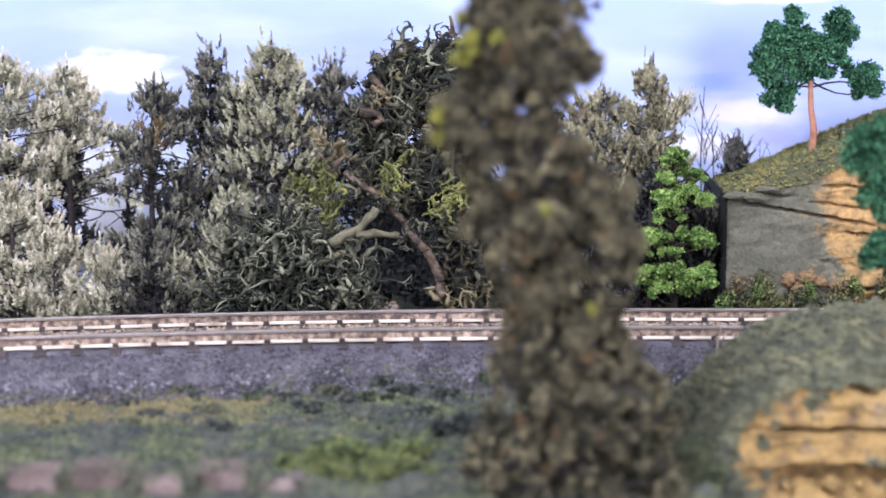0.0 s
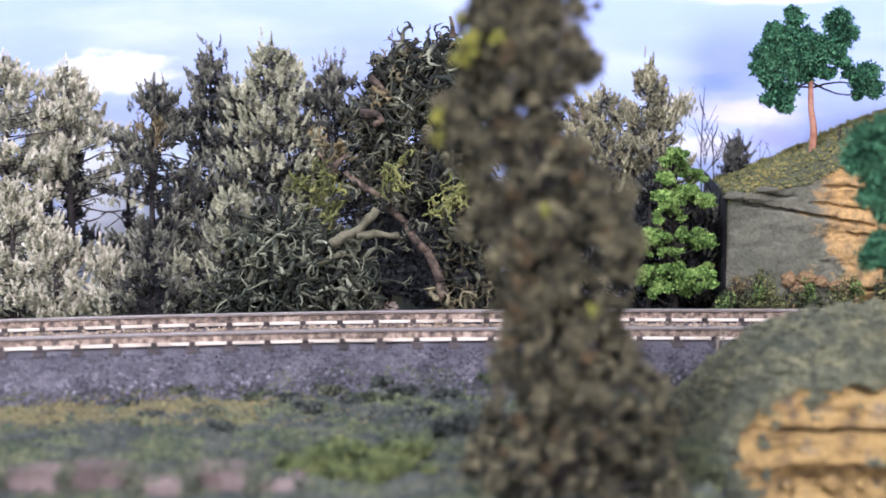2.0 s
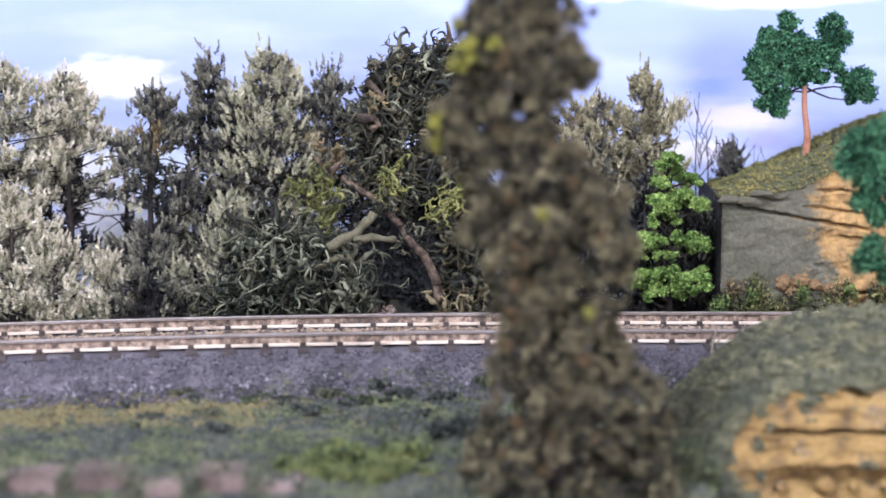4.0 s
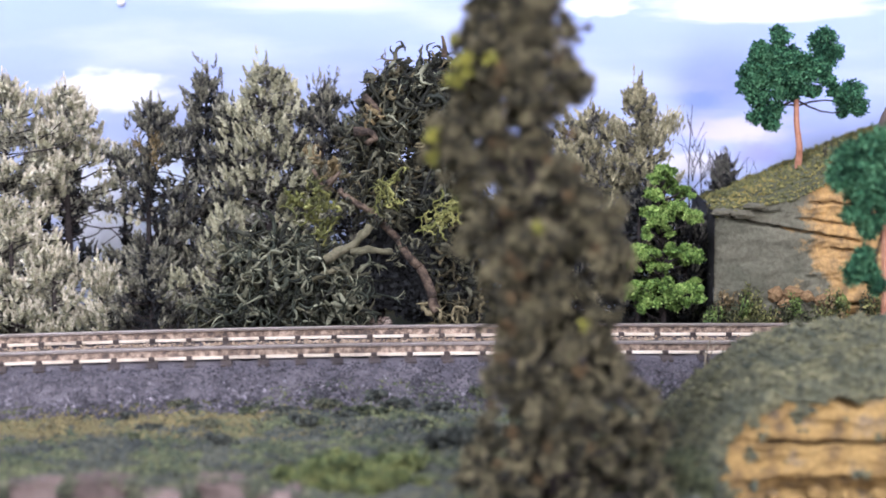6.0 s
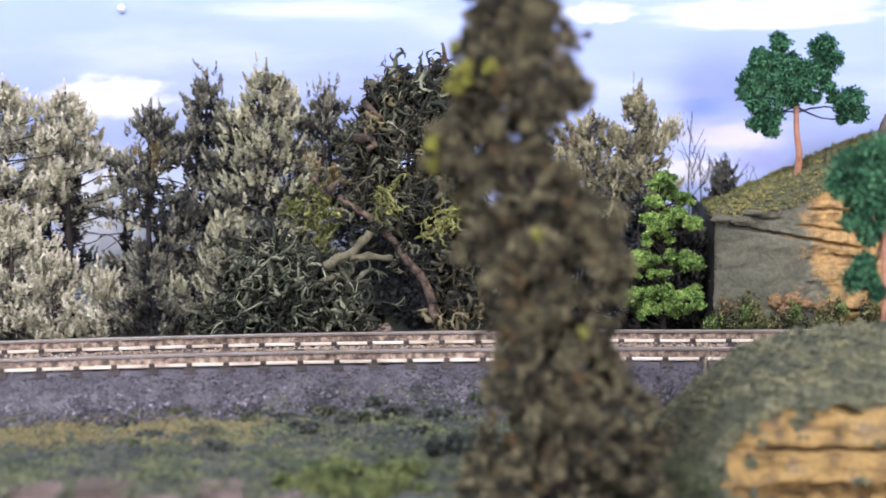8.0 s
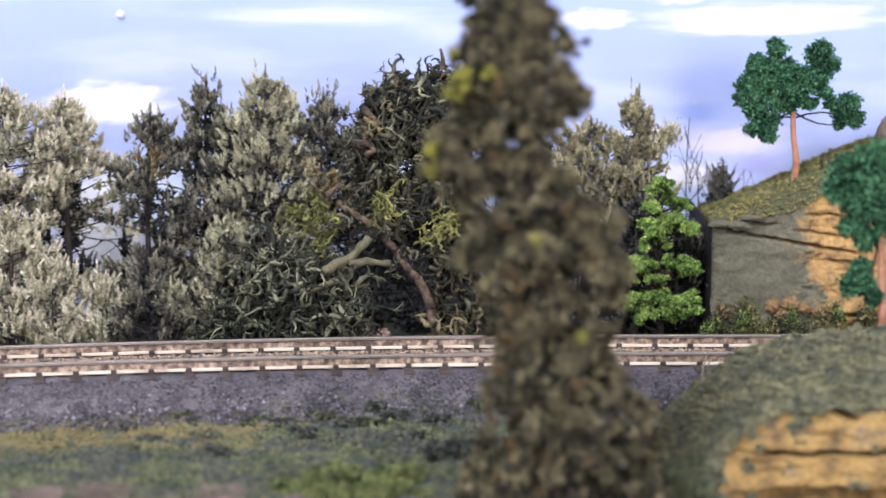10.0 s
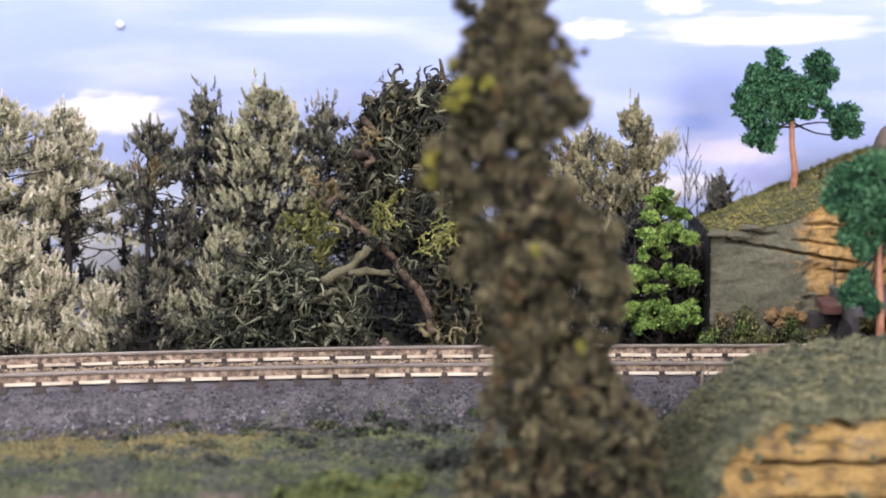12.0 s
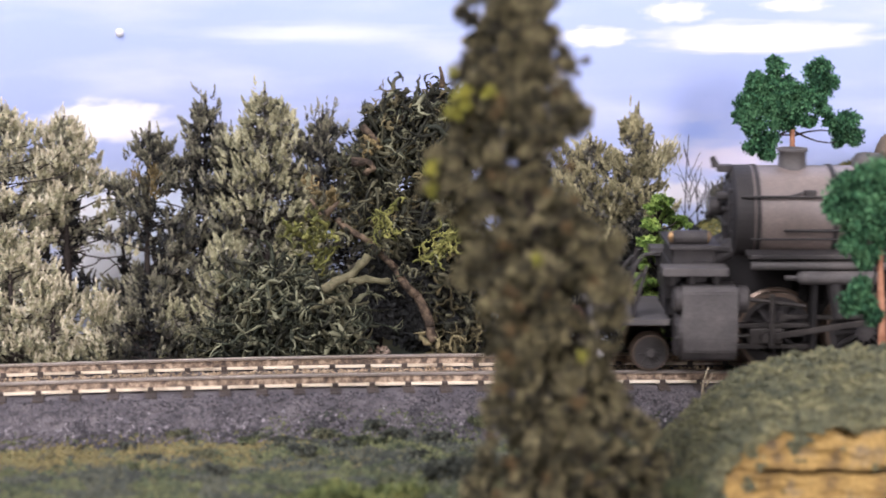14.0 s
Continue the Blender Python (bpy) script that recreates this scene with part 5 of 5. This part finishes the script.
def small_growth():
    # bare saplings behind the bank
    for x, y, z, h in ((57.2, 50, 8, 34), (59.2, 52, 8, 25), (62.6, 54, 12, 18), (66.5, 54, 12, 19)):
        t = tagged(empty("bare_sapling", x, y, z), "thin leafless dark sapling before the sky", "sapling", "bare saplings")
        w = Soup()
        limb(w, (0, 0, 0), (-0.8, 0, h), 0.24, 0.09, 0.02, 9, 5)
        stem = w.make("stem", M["bark_dark"], t)
        for i in range(9):
            q = rng.uniform(0.35, 0.95)
            a = rng.choice([-1, 1]) * rng.uniform(0.5, 1.0)
            s = np.array([-0.8 * q, 0, h * q])
            w = Soup()
            limb(w, s, s + np.array([a * 7 * (1.15 - q), 0, 12 * (1.2 - q)]), 0.12, 0.05, 0.12, 6, 4)
            w.make("branch", M["bark_dark"], stem)
    conifer("pine", 64.5, 52, 12, 18, 5, (M["pine_dark"], M["pine_dark"], M["shade_black"]), "small dark spiky pine behind the bank", 0.1, 0, 20, shoots=4)
    # twigs on the bank's crest
    for x in (84, 86.5, 88):
        t = tagged(empty("twig", x, 37, 31), "short dry twig on the bank's crest", "twig")
        w = Soup()
        limb(w, (0, 0, 0), (rng.normal(0, 0.6), 0, 4), 0.2, 0.1, 0.05, 4, 4)
        limb(w, (0, 0, 1.8), (rng.normal(0, 1.2), 0, 3.8), 0.14, 0.08, 0.05, 4, 4)
        w.make("stem", M["bark_dark"], t)
    # a weathered stump on the crest
    bm = bmesh.new()
    lathe(bm, [(-3, 2.6), (0, 2.2), (1.4, 2.4), (2.6, 1.6), (3.2, 0.5), (3.3, 0)], (0, 0, 0), (0.35, 0, 1), 18)
    for v in bm.verts:
        v.co += Vector((fractal(v.co.x, v.co.y, v.co.z), fractal(v.co.y, v.co.z, 4), fractal(v.co.z, v.co.x, 9))) * 0.6
    ob = part("stump", bm, M["stump"], smooth=True)
    ob.matrix_basis = pose(99.2 * MM, 38 * MM, 40.3 * MM)
    tagged(ob, "small grey-brown weathered stump on the bank's crest", "stump")
    # leaf litter under the lichen tree
    x, y = rng.normal(-14.5, 6, 1400), rng.uniform(17.5, 23, 1400)
    c = [(a, b, ground_z(a, b) + 0.3 + 7.5 * math.exp(-((a + 14) / 5.5) ** 2) * rng.uniform(0.2, 1) * (b - 15) / 8) for a, b in zip(x, y)]
    tagged(leaves("leaf_litter", c, 0.8, M["leaf_litter"]), "heap of dry pinkish-brown leaf litter beside the track", "leaf litter", kind="stuff")
    # weed between the camera and the rail
    t = tagged(empty("weed", 52, -20, -5.5), "dry thin weed stalk beside the near rail", "weed")
    w = Soup()
    limb(w, (0, 0, 0), (0.9, 0, 9.0), 0.3, 0.15, 0.05, 6, 5)
    limb(w, (0.3, 0, 3.0), (-0.6, 0, 6.0), 0.2, 0.1, 0.05, 5, 5)
    limb(w, (0.5, 0, 5.0), (2.0, 0, 8.2), 0.2, 0.1, 0.05, 5, 5)
    w.make("stalk", M["straw"], t)


# ---- the locomotive; x runs from the leading axle to the rear, z from the rail's top ----
SPEED = 26.5  # mm a second
NOSE_AT_END = 42.6  # x of the leading axle at 14 s
TRUCK_R, DRIVER_R, CRANK = 3.8, 8.2, 3.4


def wheel(name, radius, spokes, loco, x, s, weights):
    """One spoked wheel with its tyre and spokes; s is its side."""
    bm = lathe(bmesh.new(), [(-0.6, radius * 0.74), (-0.6, radius * 0.9), (0.6, radius * 0.9), (0.6, radius * 0.74), (-0.6, radius * 0.74)], (0, 0, 0), (0, s, 0), 28)
    cyl(bm, (0, -s * 0.6, 0), (0, s * 1.3, 0), radius * 0.24, sides=16)
    if weights:
        vs = []
        for yy in (-s * 0.3, s * 0.7):
            vs.append([bm.verts.new((-radius * 0.78 * math.cos(a), yy, radius * 0.78 * math.sin(a))) for a in np.linspace(-0.75, 0.75, 9)])
        bm.faces.new(vs[0])
        bm.faces.new(vs[1][::-1])
        for j in range(9):
            k = (j + 1) % 9
            bm.faces.new((vs[0][j], vs[0][k], vs[1][k], vs[1][j]))
        cyl(bm, (CRANK, 0, 0), (CRANK, s * 2.4, 0), 0.85, sides=12)
    else:
        cyl(bm, (0, -s * 0.6, 0), (0, s * 0.05, 0), radius * 0.8, sides=24)
    paint = M["loco"] if weights else M["wheel"]
    ob = part(name, bm, paint, loco)
    bm = lathe(bmesh.new(), [(-0.7, radius * 0.88), (-1.3, radius * 0.88), (-1.3, radius * 1.08), (-0.8, radius * 1.08), (-0.45, radius), (1.0, radius * 0.985), (1.0, radius * 0.88), (-0.7, radius * 0.88)], (0, 0, 0), (0, s, 0), 36)
    part("tyre", bm, M["tyre"], ob, "worn brownish steel tyre")
    first = part("spoke", cyl(bmesh.new(), (radius * 0.2, 0, 0), (radius * 0.78, 0, 0), radius * 0.075, radius * 0.06, 6), paint, ob)
    for i in range(1, spokes):
        spoke = new("spoke", first.data)
        spoke.parent = ob
        spoke.matrix_basis = pose(0, 0, 0, 0, 360 * i / spokes, 0)
    ob.matrix_basis = pose(x * MM, s * 8.5 * MM, radius * MM)
    return ob


def rod(name, length, loco, thick=0.95):
    bm = box(bmesh.new(), 0, length, -0.35, 0.35, -thick / 2, thick / 2, 0.12)
    for x in (0, length):
        cyl(bm, (x, -0.5, 0), (x, 0.5, 0), thick * 0.95, sides=14)
    return part(name, bm, M["steel"], loco, "dull grey steel rod")


def engine_unit(loco, x0, drivers, moving):
    """Cylinders, guides, driving wheels and rods of one engine. x0: the cylinder's front."""
    for s in (-1, 1):
        bm = bmesh.new()
        # the block flares from the valve chest down to a rounded barrel
        sec = [(-9.0, 18.6), (-16.4, 18.6), (-17.2, 17.6), (-17.4, 13.0), (-17.4, 8.0), (-17.0, 5.6), (-15.6, 3.8), (-13.6, 3.1), (-11.4, 3.6), (-9.0, 5.2)]
        a = [bm.verts.new((x0 + 0.3, s * -y, z)) for y, z in sec]
        b = [bm.verts.new((x0 + 11.4, s * -y, z)) for y, z in sec]
        for i in range(len(sec)):
            k = (i + 1) % len(sec)
            bm.faces.new((a[i], a[k], b[k], b[i]))
        bm.faces.new(a[::-1])
        bm.faces.new(b)
        bmesh.ops.bevel(bm, geom=bm.edges[:], offset=0.25, segments=2, affect="EDGES")
        block = part("cylinder", bm, M["loco_light"], loco, "dusty grey cylinder block")
        bm = lathe(bmesh.new(), [(-1.4, 0), (-1.4, 2.0), (-1.0, 2.6), (0.2, 2.7), (0.2, 2.4), (11.6, 2.4), (11.6, 2.9), (13.4, 2.7), (13.8, 2.0), (13.8, 0)], (x0, s * 14.6, 15.9), (1, 0, 0), 24)
        part("valve_chest", bm, M["loco"], block, smooth=False)
        bm = lathe(bmesh.new(), [(-0.9, 0), (-0.9, 3.8), (-0.4, 4.6), (0.3, 4.7), (0.3, 0)], (x0, s * 13.4, 8.6), (1, 0, 0), 24)
        for i in range(10):
            t = 2 * math.pi * i / 10
            cyl(bm, (x0 - 1.1, s * 13.4 + 4.1 * math.cos(t), 8.6 + 4.1 * math.sin(t)), (x0 - 0.4, s * 13.4 + 4.1 * math.cos(t), 8.6 + 4.1 * math.sin(t)), 0.22, sides=6)
        part("cylinder_cover", bm, M["loco"], block)
        bm = box(bmesh.new(), x0 - 3.6, x0 + 9.6, s * 12.6 - 3.0, s * 12.6 + 3.0, 20.6, 22.3, 0.25)
        part("step_board", bm, M["loco_light"], loco, "grey footboard over the cylinder")
        bm = bmesh.new()
        for x in (x0 - 1.5, x0 + 2.5, x0 + 7.5):
            cyl(bm, (x, s * 12, 18.3), (x, s * 12, 20.8), 0.9, sides=10)
        part("board_bracket", bm, M["loco"], loco)
        for z in (10.2, 5.9):
            part("guide_bar", box(bmesh.new(), x0 + 11.2, x0 + 27, s * 12.6 - 0.7, s * 12.6 + 0.7, z - 0.45, z + 0.45, 0.12), M["steel"], loco)
        bm = cyl(bmesh.new(), (x0 + 11.2, s * 12.6, 8.0), (x0 + 21, s * 12.6, 8.0), 0.5, sides=10)
        piston = part("piston_rod", bm, M["steel"], loco)
        bm = box(bmesh.new(), -3.4, 3.4, -1.1, 1.1, -1.7, 1.7, 0.4)
        cyl(bm, (0, s * 1.0, 0), (0, s * 1.8, 0), 0.8, sides=12)
        cross = part("crosshead", bm, M["steel"], loco)
        part("guide_yoke", box(bmesh.new(), x0 + 26.4, x0 + 27.6, s * 12.2 - 2.4, s * 12.2 + 2.4, 4.4, 21, 0.15), M["under_shade"], loco)
        bm = bmesh.new()
        box(bm, x0 + 18.0, x0 + 18.9, s * 15.4 - 0.4, s * 15.4 + 0.4, 6.0, 17.0, 0.15)
        cyl(bm, (x0 + 12, s * 15.4, 16.2), (x0 + 25, s * 15.0, 14.5), 0.45, sides=8)
        part("valve_lever", bm, M["steel"], loco)
        main = rod("main_rod", 22.0, loco, 1.2)
        side = rod("side_rod", drivers[-1] - drivers[0], loco)
        moving.append((cross, piston, main, side, s, drivers, x0))
    bm = bmesh.new()
    for s in (-1, 1):
        box(bm, x0 - 2, drivers[-1] + 10, s * 6.4 - 0.7, s * 6.4 + 0.7, 6.5, 14.5, 0.2)
    box(bm, x0 + 0.5, x0 + 11, -9.5, 9.5, 9, 19.5, 0.3)
    part("frame", bm, M["under_shade"], loco)


def locomotive():
    loco = tagged(empty("steam_locomotive"), "weathered black articulated steam locomotive with a dusty grey boiler", "locomotive")
    moving, wheels = [], []
    engine_unit(loco, 5.2, (25.5, 43.5, 61.5), moving)
    engine_unit(loco, 77.0, (98.0, 116.0, 134.0), moving)
    for s in (-1, 1):
        wheels.append((wheel("leading_wheel", TRUCK_R, 9, loco, 0.0, s, 0), TRUCK_R, 0.0, s))
        for x in (25.5, 43.5, 61.5, 98.0, 116.0, 134.0):
            wheels.append((wheel("driving_wheel", DRIVER_R, 13, loco, x, s, 1), DRIVER_R, x, s))
    for x, z in ((0.0, TRUCK_R), (25.5, DRIVER_R), (43.5, DRIVER_R), (61.5, DRIVER_R), (98.0, DRIVER_R), (116.0, DRIVER_R), (134.0, DRIVER_R)):
        part("axle", cyl(bmesh.new(), (x, -8.4, z), (x, 8.4, z), 0.9, sides=12), M["loco"], loco)
    # pilot: deck, beam, footboard, coupler
    bm = box(bmesh.new(), -12.4, 3.5, -13.2, 13.2, 10.2, 11.4, 0.2)
    box(bm, -12.6, -11.4, -13.4, 13.4, 8.0, 12.0, 0.2)
    part("pilot_deck", bm, M["loco_light"], loco, "dusty grey deck plate")
    pilot = part("pilot", box(bmesh.new(), -15.6, -14.6, -8, 8, 1.4, 2.4, 0.1), M["loco"], loco)
    for i in range(9):
        y = -11 + 22 * i / 8
        part("pilot_bar", cyl(bmesh.new(), (-12.0, y, 8.2), (-15.2 + abs(y) * 0.25, y * 0.9, 1.8), 0.42, sides=6), M["loco"], pilot)
    bm = box(bmesh.new(), -12.4, -11.2, -13.8, -11.8, 2.6, 10.4, 0.2)
    box(bm, -12.4, -9.8, -14.4, -11.6, 2.2, 2.9, 0.15)
    box(bm, -12.4, -10.0, -14.2, -11.6, 6.2, 6.8, 0.15)
    part("step_plate", bm, M["loco"], loco)
    part("beam", box(bmesh.new(), -17.0, -13.0, -5.0, 5.0, 9.0, 11.0, 0.3), M["red_lead"], loco, "faded red-brown front block")
    bm = box(bmesh.new(), -17.5, -12.5, -1.2, 1.2, 6.2, 8.6, 0.3)
    box(bm, -19.2, -16.8, -1.7, 0.8, 5.4, 9.0, 0.4)
    part("coupler", bm, M["loco"], loco)
    bm = cyl(bmesh.new(), (-11.0, -11.0, 9.0), (-11.6, -12.3, 4.8), 0.5, sides=8)
    hose = part("air_hose", bm, M["loco"], loco)
    part("hose_end", cyl(bmesh.new(), (-11.9, -12.4, 5.0), (-10.2, -12.0, 3.4), 1.1, 0.8, 12), M["white"], hose, "whitish metal hose end")
    bm = bmesh.new()
    for s in (-1, 1):
        cyl(bm, (-9.5, s * 11, 11.3), (-2.0, s * 10.5, 20.5), 0.42, sides=8)
        cyl(bm, (-4.0, s * 11, 11.3), (-1.0, s * 10.0, 22.0), 0.42, sides=8)
        cyl(bm, (-11.6, s * 12, 11.3), (-11.6, s * 12, 17.5), 0.25, sides=6)
    part("deck_brace", bm, M["loco"], loco)
    bm = bmesh.new()
    pts = [(-3.5, -9.5, 11.4), (-4.2, -9.5, 17.0), (-3.6, -9.5, 21.5), (-1.8, -9.5, 24.0), (1.5, -9.5, 24.6)]
    for a, b in zip(pts, pts[1:]):
        cyl(bm, a, b, 0.42, sides=8)
    part("bent_pipe", bm, M["loco"], loco)
    # the steam chest housing between the cylinders
    bm = box(bmesh.new(), 3.6, 13.5, -8, 8, 11.4, 22.0, 0.5)
    box(bm, 4.2, 13.0, -8.5, 8.5, 21.5, 25.4, 0.6)
    box(bm, 3.4, 14.0, -10.0, 10.0, 25.0, 25.9, 0.25)
    box(bm, 2.6, 6.0, -9.5, -7.5, 15.0, 21.0, 0.3)
    box(bm, 8.0, 12.0, -10.0, -7.5, 12.0, 22.6, 0.8)
    part("steam_chest", bm, M["loco"], loco)
    bm = cyl(bmesh.new(), (4.6, -6.5, 27.2), (11.5, -6.5, 27.2), 1.45, sides=18)
    pump = part("air_reservoir", bm, M["loco"], loco)
    for x in (4.3, 11.4):
        part("end_cap", lathe(bmesh.new(), [(0, 0), (0, 1.3), (0.5, 1.1), (0.9, 0)], (x, -6.5, 27.2), (1 if x > 5 else -1, 0, 0), 16), M["brass"], pump, "coppery end cap")
    bm = bmesh.new()
    cyl(bm, (11, -5, 21), (17.5, -4, 25.0), 2.1, 2.3, 16)
    cyl(bm, (11, 5, 21), (17.5, 4, 25.0), 2.1, 2.3, 16)
    part("steam_pipe", bm, M["loco"], loco)
    # boiler, smokebox and fittings
    r, zc = 9.8, 31.2
    bm = lathe(bmesh.new(), [(0, r), (1.2, r), (95, r), (99, r + 1.0), (135, r + 1.2), (135, 0)], (20.5, 0, zc), (1, 0, 0), 48)
    part("boiler", bm, M["boiler"], loco, "dusty grey boiler barrel", True)
    bm = lathe(bmesh.new(), [(-0.9, 0), (-0.9, 2.0), (-0.4, 5.8), (0.2, 6.6), (0.2, 8.6), (0.9, r + 0.15), (4.4, r + 0.15), (4.4, 0)], (16.2, 0, zc), (1, 0, 0), 48)
    smokebox = part("smokebox", bm, M["loco"], loco, "dark smokebox with round front door")
    bm = bmesh.new()
    for i in range(16):
        a = 2 * math.pi * i / 16
        cyl(bm, (16.0, 7.6 * math.cos(a), zc + 7.6 * math.sin(a)), (16.9, 7.6 * math.cos(a), zc + 7.6 * math.sin(a)), 0.4, sides=6)
    box(bm, 14.9, 15.5, -5.5, 5.5, zc + 1.2, zc + 1.9, 0.1)
    box(bm, 14.9, 15.5, -5.5, 5.5, zc - 1.9, zc - 1.2, 0.1)
    part("door_clamp", bm, M["loco"], smokebox)
    bm = lathe(bmesh.new(), [(0, 0), (0, 1.9), (3.0, 2.0), (3.2, 1.6), (3.2, 0)], (15.6, 0, zc + 1.4), (-1, 0, 0), 20)
    lamp = part("headlight", bm, M["loco"], loco)
    part("lens", lathe(bmesh.new(), [(0, 0), (0, 1.5), (0.35, 1.1), (0.5, 0)], (12.45, 0, zc + 1.4), (-1, 0, 0), 18), M["lens"], lamp, "grey glass lens")
    bm = box(bmesh.new(), 14.0, 17.2, -1.4, 1.4, zc + 8.6, zc + 10.0, 0.2)
    cyl(bm, (13.8, 0, zc + 9.6), (13.0, 0, zc + 11.6), 0.9, 0.5, 10)
    part("bell_bracket", bm, M["loco"], loco)
    bm = bmesh.new()
    cyl(bm, (13.6, -3.5, zc + 4.0), (15.8, -3.5, zc + 4.0), 1.0, sides=10)
    cyl(bm, (13.2, -5.5, zc - 6.5), (15.8, -5.5, zc - 6.5), 1.3, sides=10)
    part("marker_lamp", bm, M["loco"], loco)
    for x in (21.0, 36.5, 56.0, 76.0, 96.0):
        bm = lathe(bmesh.new(), [(0, r - 0.3), (0, r + 0.28), (0.9, r + 0.28), (0.9, r - 0.3)], (x, 0, zc), (1, 0, 0), 48)
        part("boiler_band", bm, M["loco"], loco)
    bm = lathe(bmesh.new(), [(-2.0, 4.4), (0.2, 3.4), (0.8, 2.9), (3.6, 2.75), (3.8, 3.1), (4.4, 3.1), (4.4, 2.2), (1.0, 2.0)], (29.4, 0, zc + 9.0), (0, 0, 1), 28)
    part("smokestack", bm, M["loco_light"], loco, "short dusty grey stack", True)
    for x, w, h in ((45.0, 3.2, 3.6), (72.0, 4.0, 4.0), (92.0, 3.2, 3.4)):
        bm = lathe(bmesh.new(), [(-2.0, w + 1.6), (0.2, w + 0.4), (h * 0.6, w), (h * 0.9, w * 0.8), (h, 0)], (x, 0, zc + 9.0), (0, 0, 1), 28)
        part("dome", bm, M["loco_light"], loco, "dusty grey dome", True)
    for s in (-1, 1):
        bm = cyl(bmesh.new(), (18, s * 9.4, zc + 4.6), (120, s * 9.4, zc + 4.6), 0.28, sides=8)
        for x in range(20, 120, 14):
            cyl(bm, (x, s * 8.0, zc + 4.4), (x, s * 9.6, zc + 4.6), 0.3, sides=6)
        part("handrail", bm, M["loco"], loco)
        bm = box(bmesh.new(), 30.5, 33.0, s * 8.9 - 0.7, s * 8.9 + 0.7, zc + 4.3, zc + 5.9, 0.2)
        cyl(bm, (30.5, s * 9, zc + 5.4), (27.5, s * 9.2, zc + 4.6), 0.25, sides=6)
        part("check_valve", bm, M["loco"], loco)
        bm = cyl(bmesh.new(), (26.5, s * 9.9, zc - 2.2), (60, s * 9.9, zc - 2.2), 0.3, sides=8)
        cyl(bm, (20, s * 9.6, zc - 4.0), (60, s * 9.6, zc - 4.0), 0.22, sides=8)
        part("injector_pipe", bm, M["loco"], loco)
        bm = box(bmesh.new(), 19.0, 120, min(s * 8, s * 15), max(s * 8, s * 15), 24.0, 24.9, 0.15)
        part("running_board", bm, M["loco"], loco)
        bm = cyl(bmesh.new(), (19.5, s * 13.8, 22.6), (58, s * 13.8, 22.6), 0.95, sides=14)
        part("air_pipe", bm, M["loco_light"], loco)
        bm = lathe(bmesh.new(), [(0, 0), (0.2, 0.9), (0.9, 1.35), (16, 1.35), (16.7, 0.9), (17, 0)], (28.5, s * 14.6, 20.2), (1, 0, 0), 18)
        cyl(bm, (26.2, s * 14.6, 20.2), (28.6, s * 14.6, 20.2), 0.5, sides=8)
        part("reservoir", bm, M["loco_light"], loco)
        bm = box(bmesh.new(), 30, 52, min(s * 3, s * 9), max(s * 3, s * 9), 14, 23, 0.5)
        part("ash_pan", bm, M["under_shade"], loco)
        bm = cyl(bmesh.new(), (36.0, s * 14, 19.5), (37.2, s * 14, 12.0), 1.5, 1.2, 12)
        part("lubricator", bm, M["loco"], loco)
    # saddle and cab
    part("saddle", box(bmesh.new(), 13, 30, -6, 6, 12, 24, 0.6), M["under_shade"], loco)
    bm = box(bmesh.new(), 143, 164, -16, 16, 14, 40, 0.5)
    box(bm, 141, 168, -16.6, 16.6, 40, 41.6, 0.5)
    cab = part("cab", bm, M["loco"], loco)
    for s in (-1, 1):
        for x in (147, 155):
            part("cab_window", box(bmesh.new(), x, x + 5, s * 16.1 - 0.2, s * 16.1 + 0.2, 28, 36, 0.1), M["lens"], cab, "dark glass pane")
    return loco, moving, wheels


def motions():
    loco, moving, wheels = LOCO

    def nose(t):
        return NOSE_AT_END + SPEED * (14 - t)

    walk(loco, [(i * 0.5, pose(nose(i * 0.5) * MM, track_y(nose(i * 0.5)) * MM, 0, 0, 0, track_turn(nose(i * 0.5) + 22))) for i in range(29)])
    for ob, radius, x, s in wheels:
        step = 0.125 if radius < 5 else 0.25
        walk(ob, [(i * step, pose(x * MM, s * 8.5 * MM, radius * MM, 0, -math.degrees(SPEED * i * step / radius) - (90 if s > 0 else 0), 0)) for i in range(int(14 / step) + 1)])
    for cross, piston, main, side, s, drivers, x0 in moving:
        rows = ([], [], [])
        for i in range(int(14 / 0.125) + 1):
            t = i * 0.125
            a = SPEED * t / DRIVER_R + (math.pi / 2 if s > 0 else 0)
            px, pz = CRANK * math.cos(a), DRIVER_R + CRANK * math.sin(a)
            hub = x0 + 38.3
            cx = hub + px - math.sqrt(22.0 ** 2 - (pz - 8.0) ** 2)
            lean = math.degrees(math.atan2(pz - 8.0, hub + px - cx))
            rows[0].append((t, pose(cx * MM, s * 12.6 * MM, 8.0 * MM)))
            rows[1].append((t, pose(cx * MM, s * 14.6 * MM, 8.0 * MM, 0, -lean, 0)))
            rows[2].append((t, pose((drivers[0] + px) * MM, s * 10.6 * MM, pz * MM)))
        walk(cross, rows[0])
        walk(main, rows[1])
        walk(side, rows[2])


room()
backdrop()
ground()
ballast()
railway_track()
pines()
lichen_tree()
lichen_heap()
maple()
far_hill()
far_tree()
near_side_tree()
near_bank()
near_tree()
turf()
bushes()
cliff_shrubs()
pink_stones()
cliff_stones()
small_growth()
LOCO = locomotive()
motions()
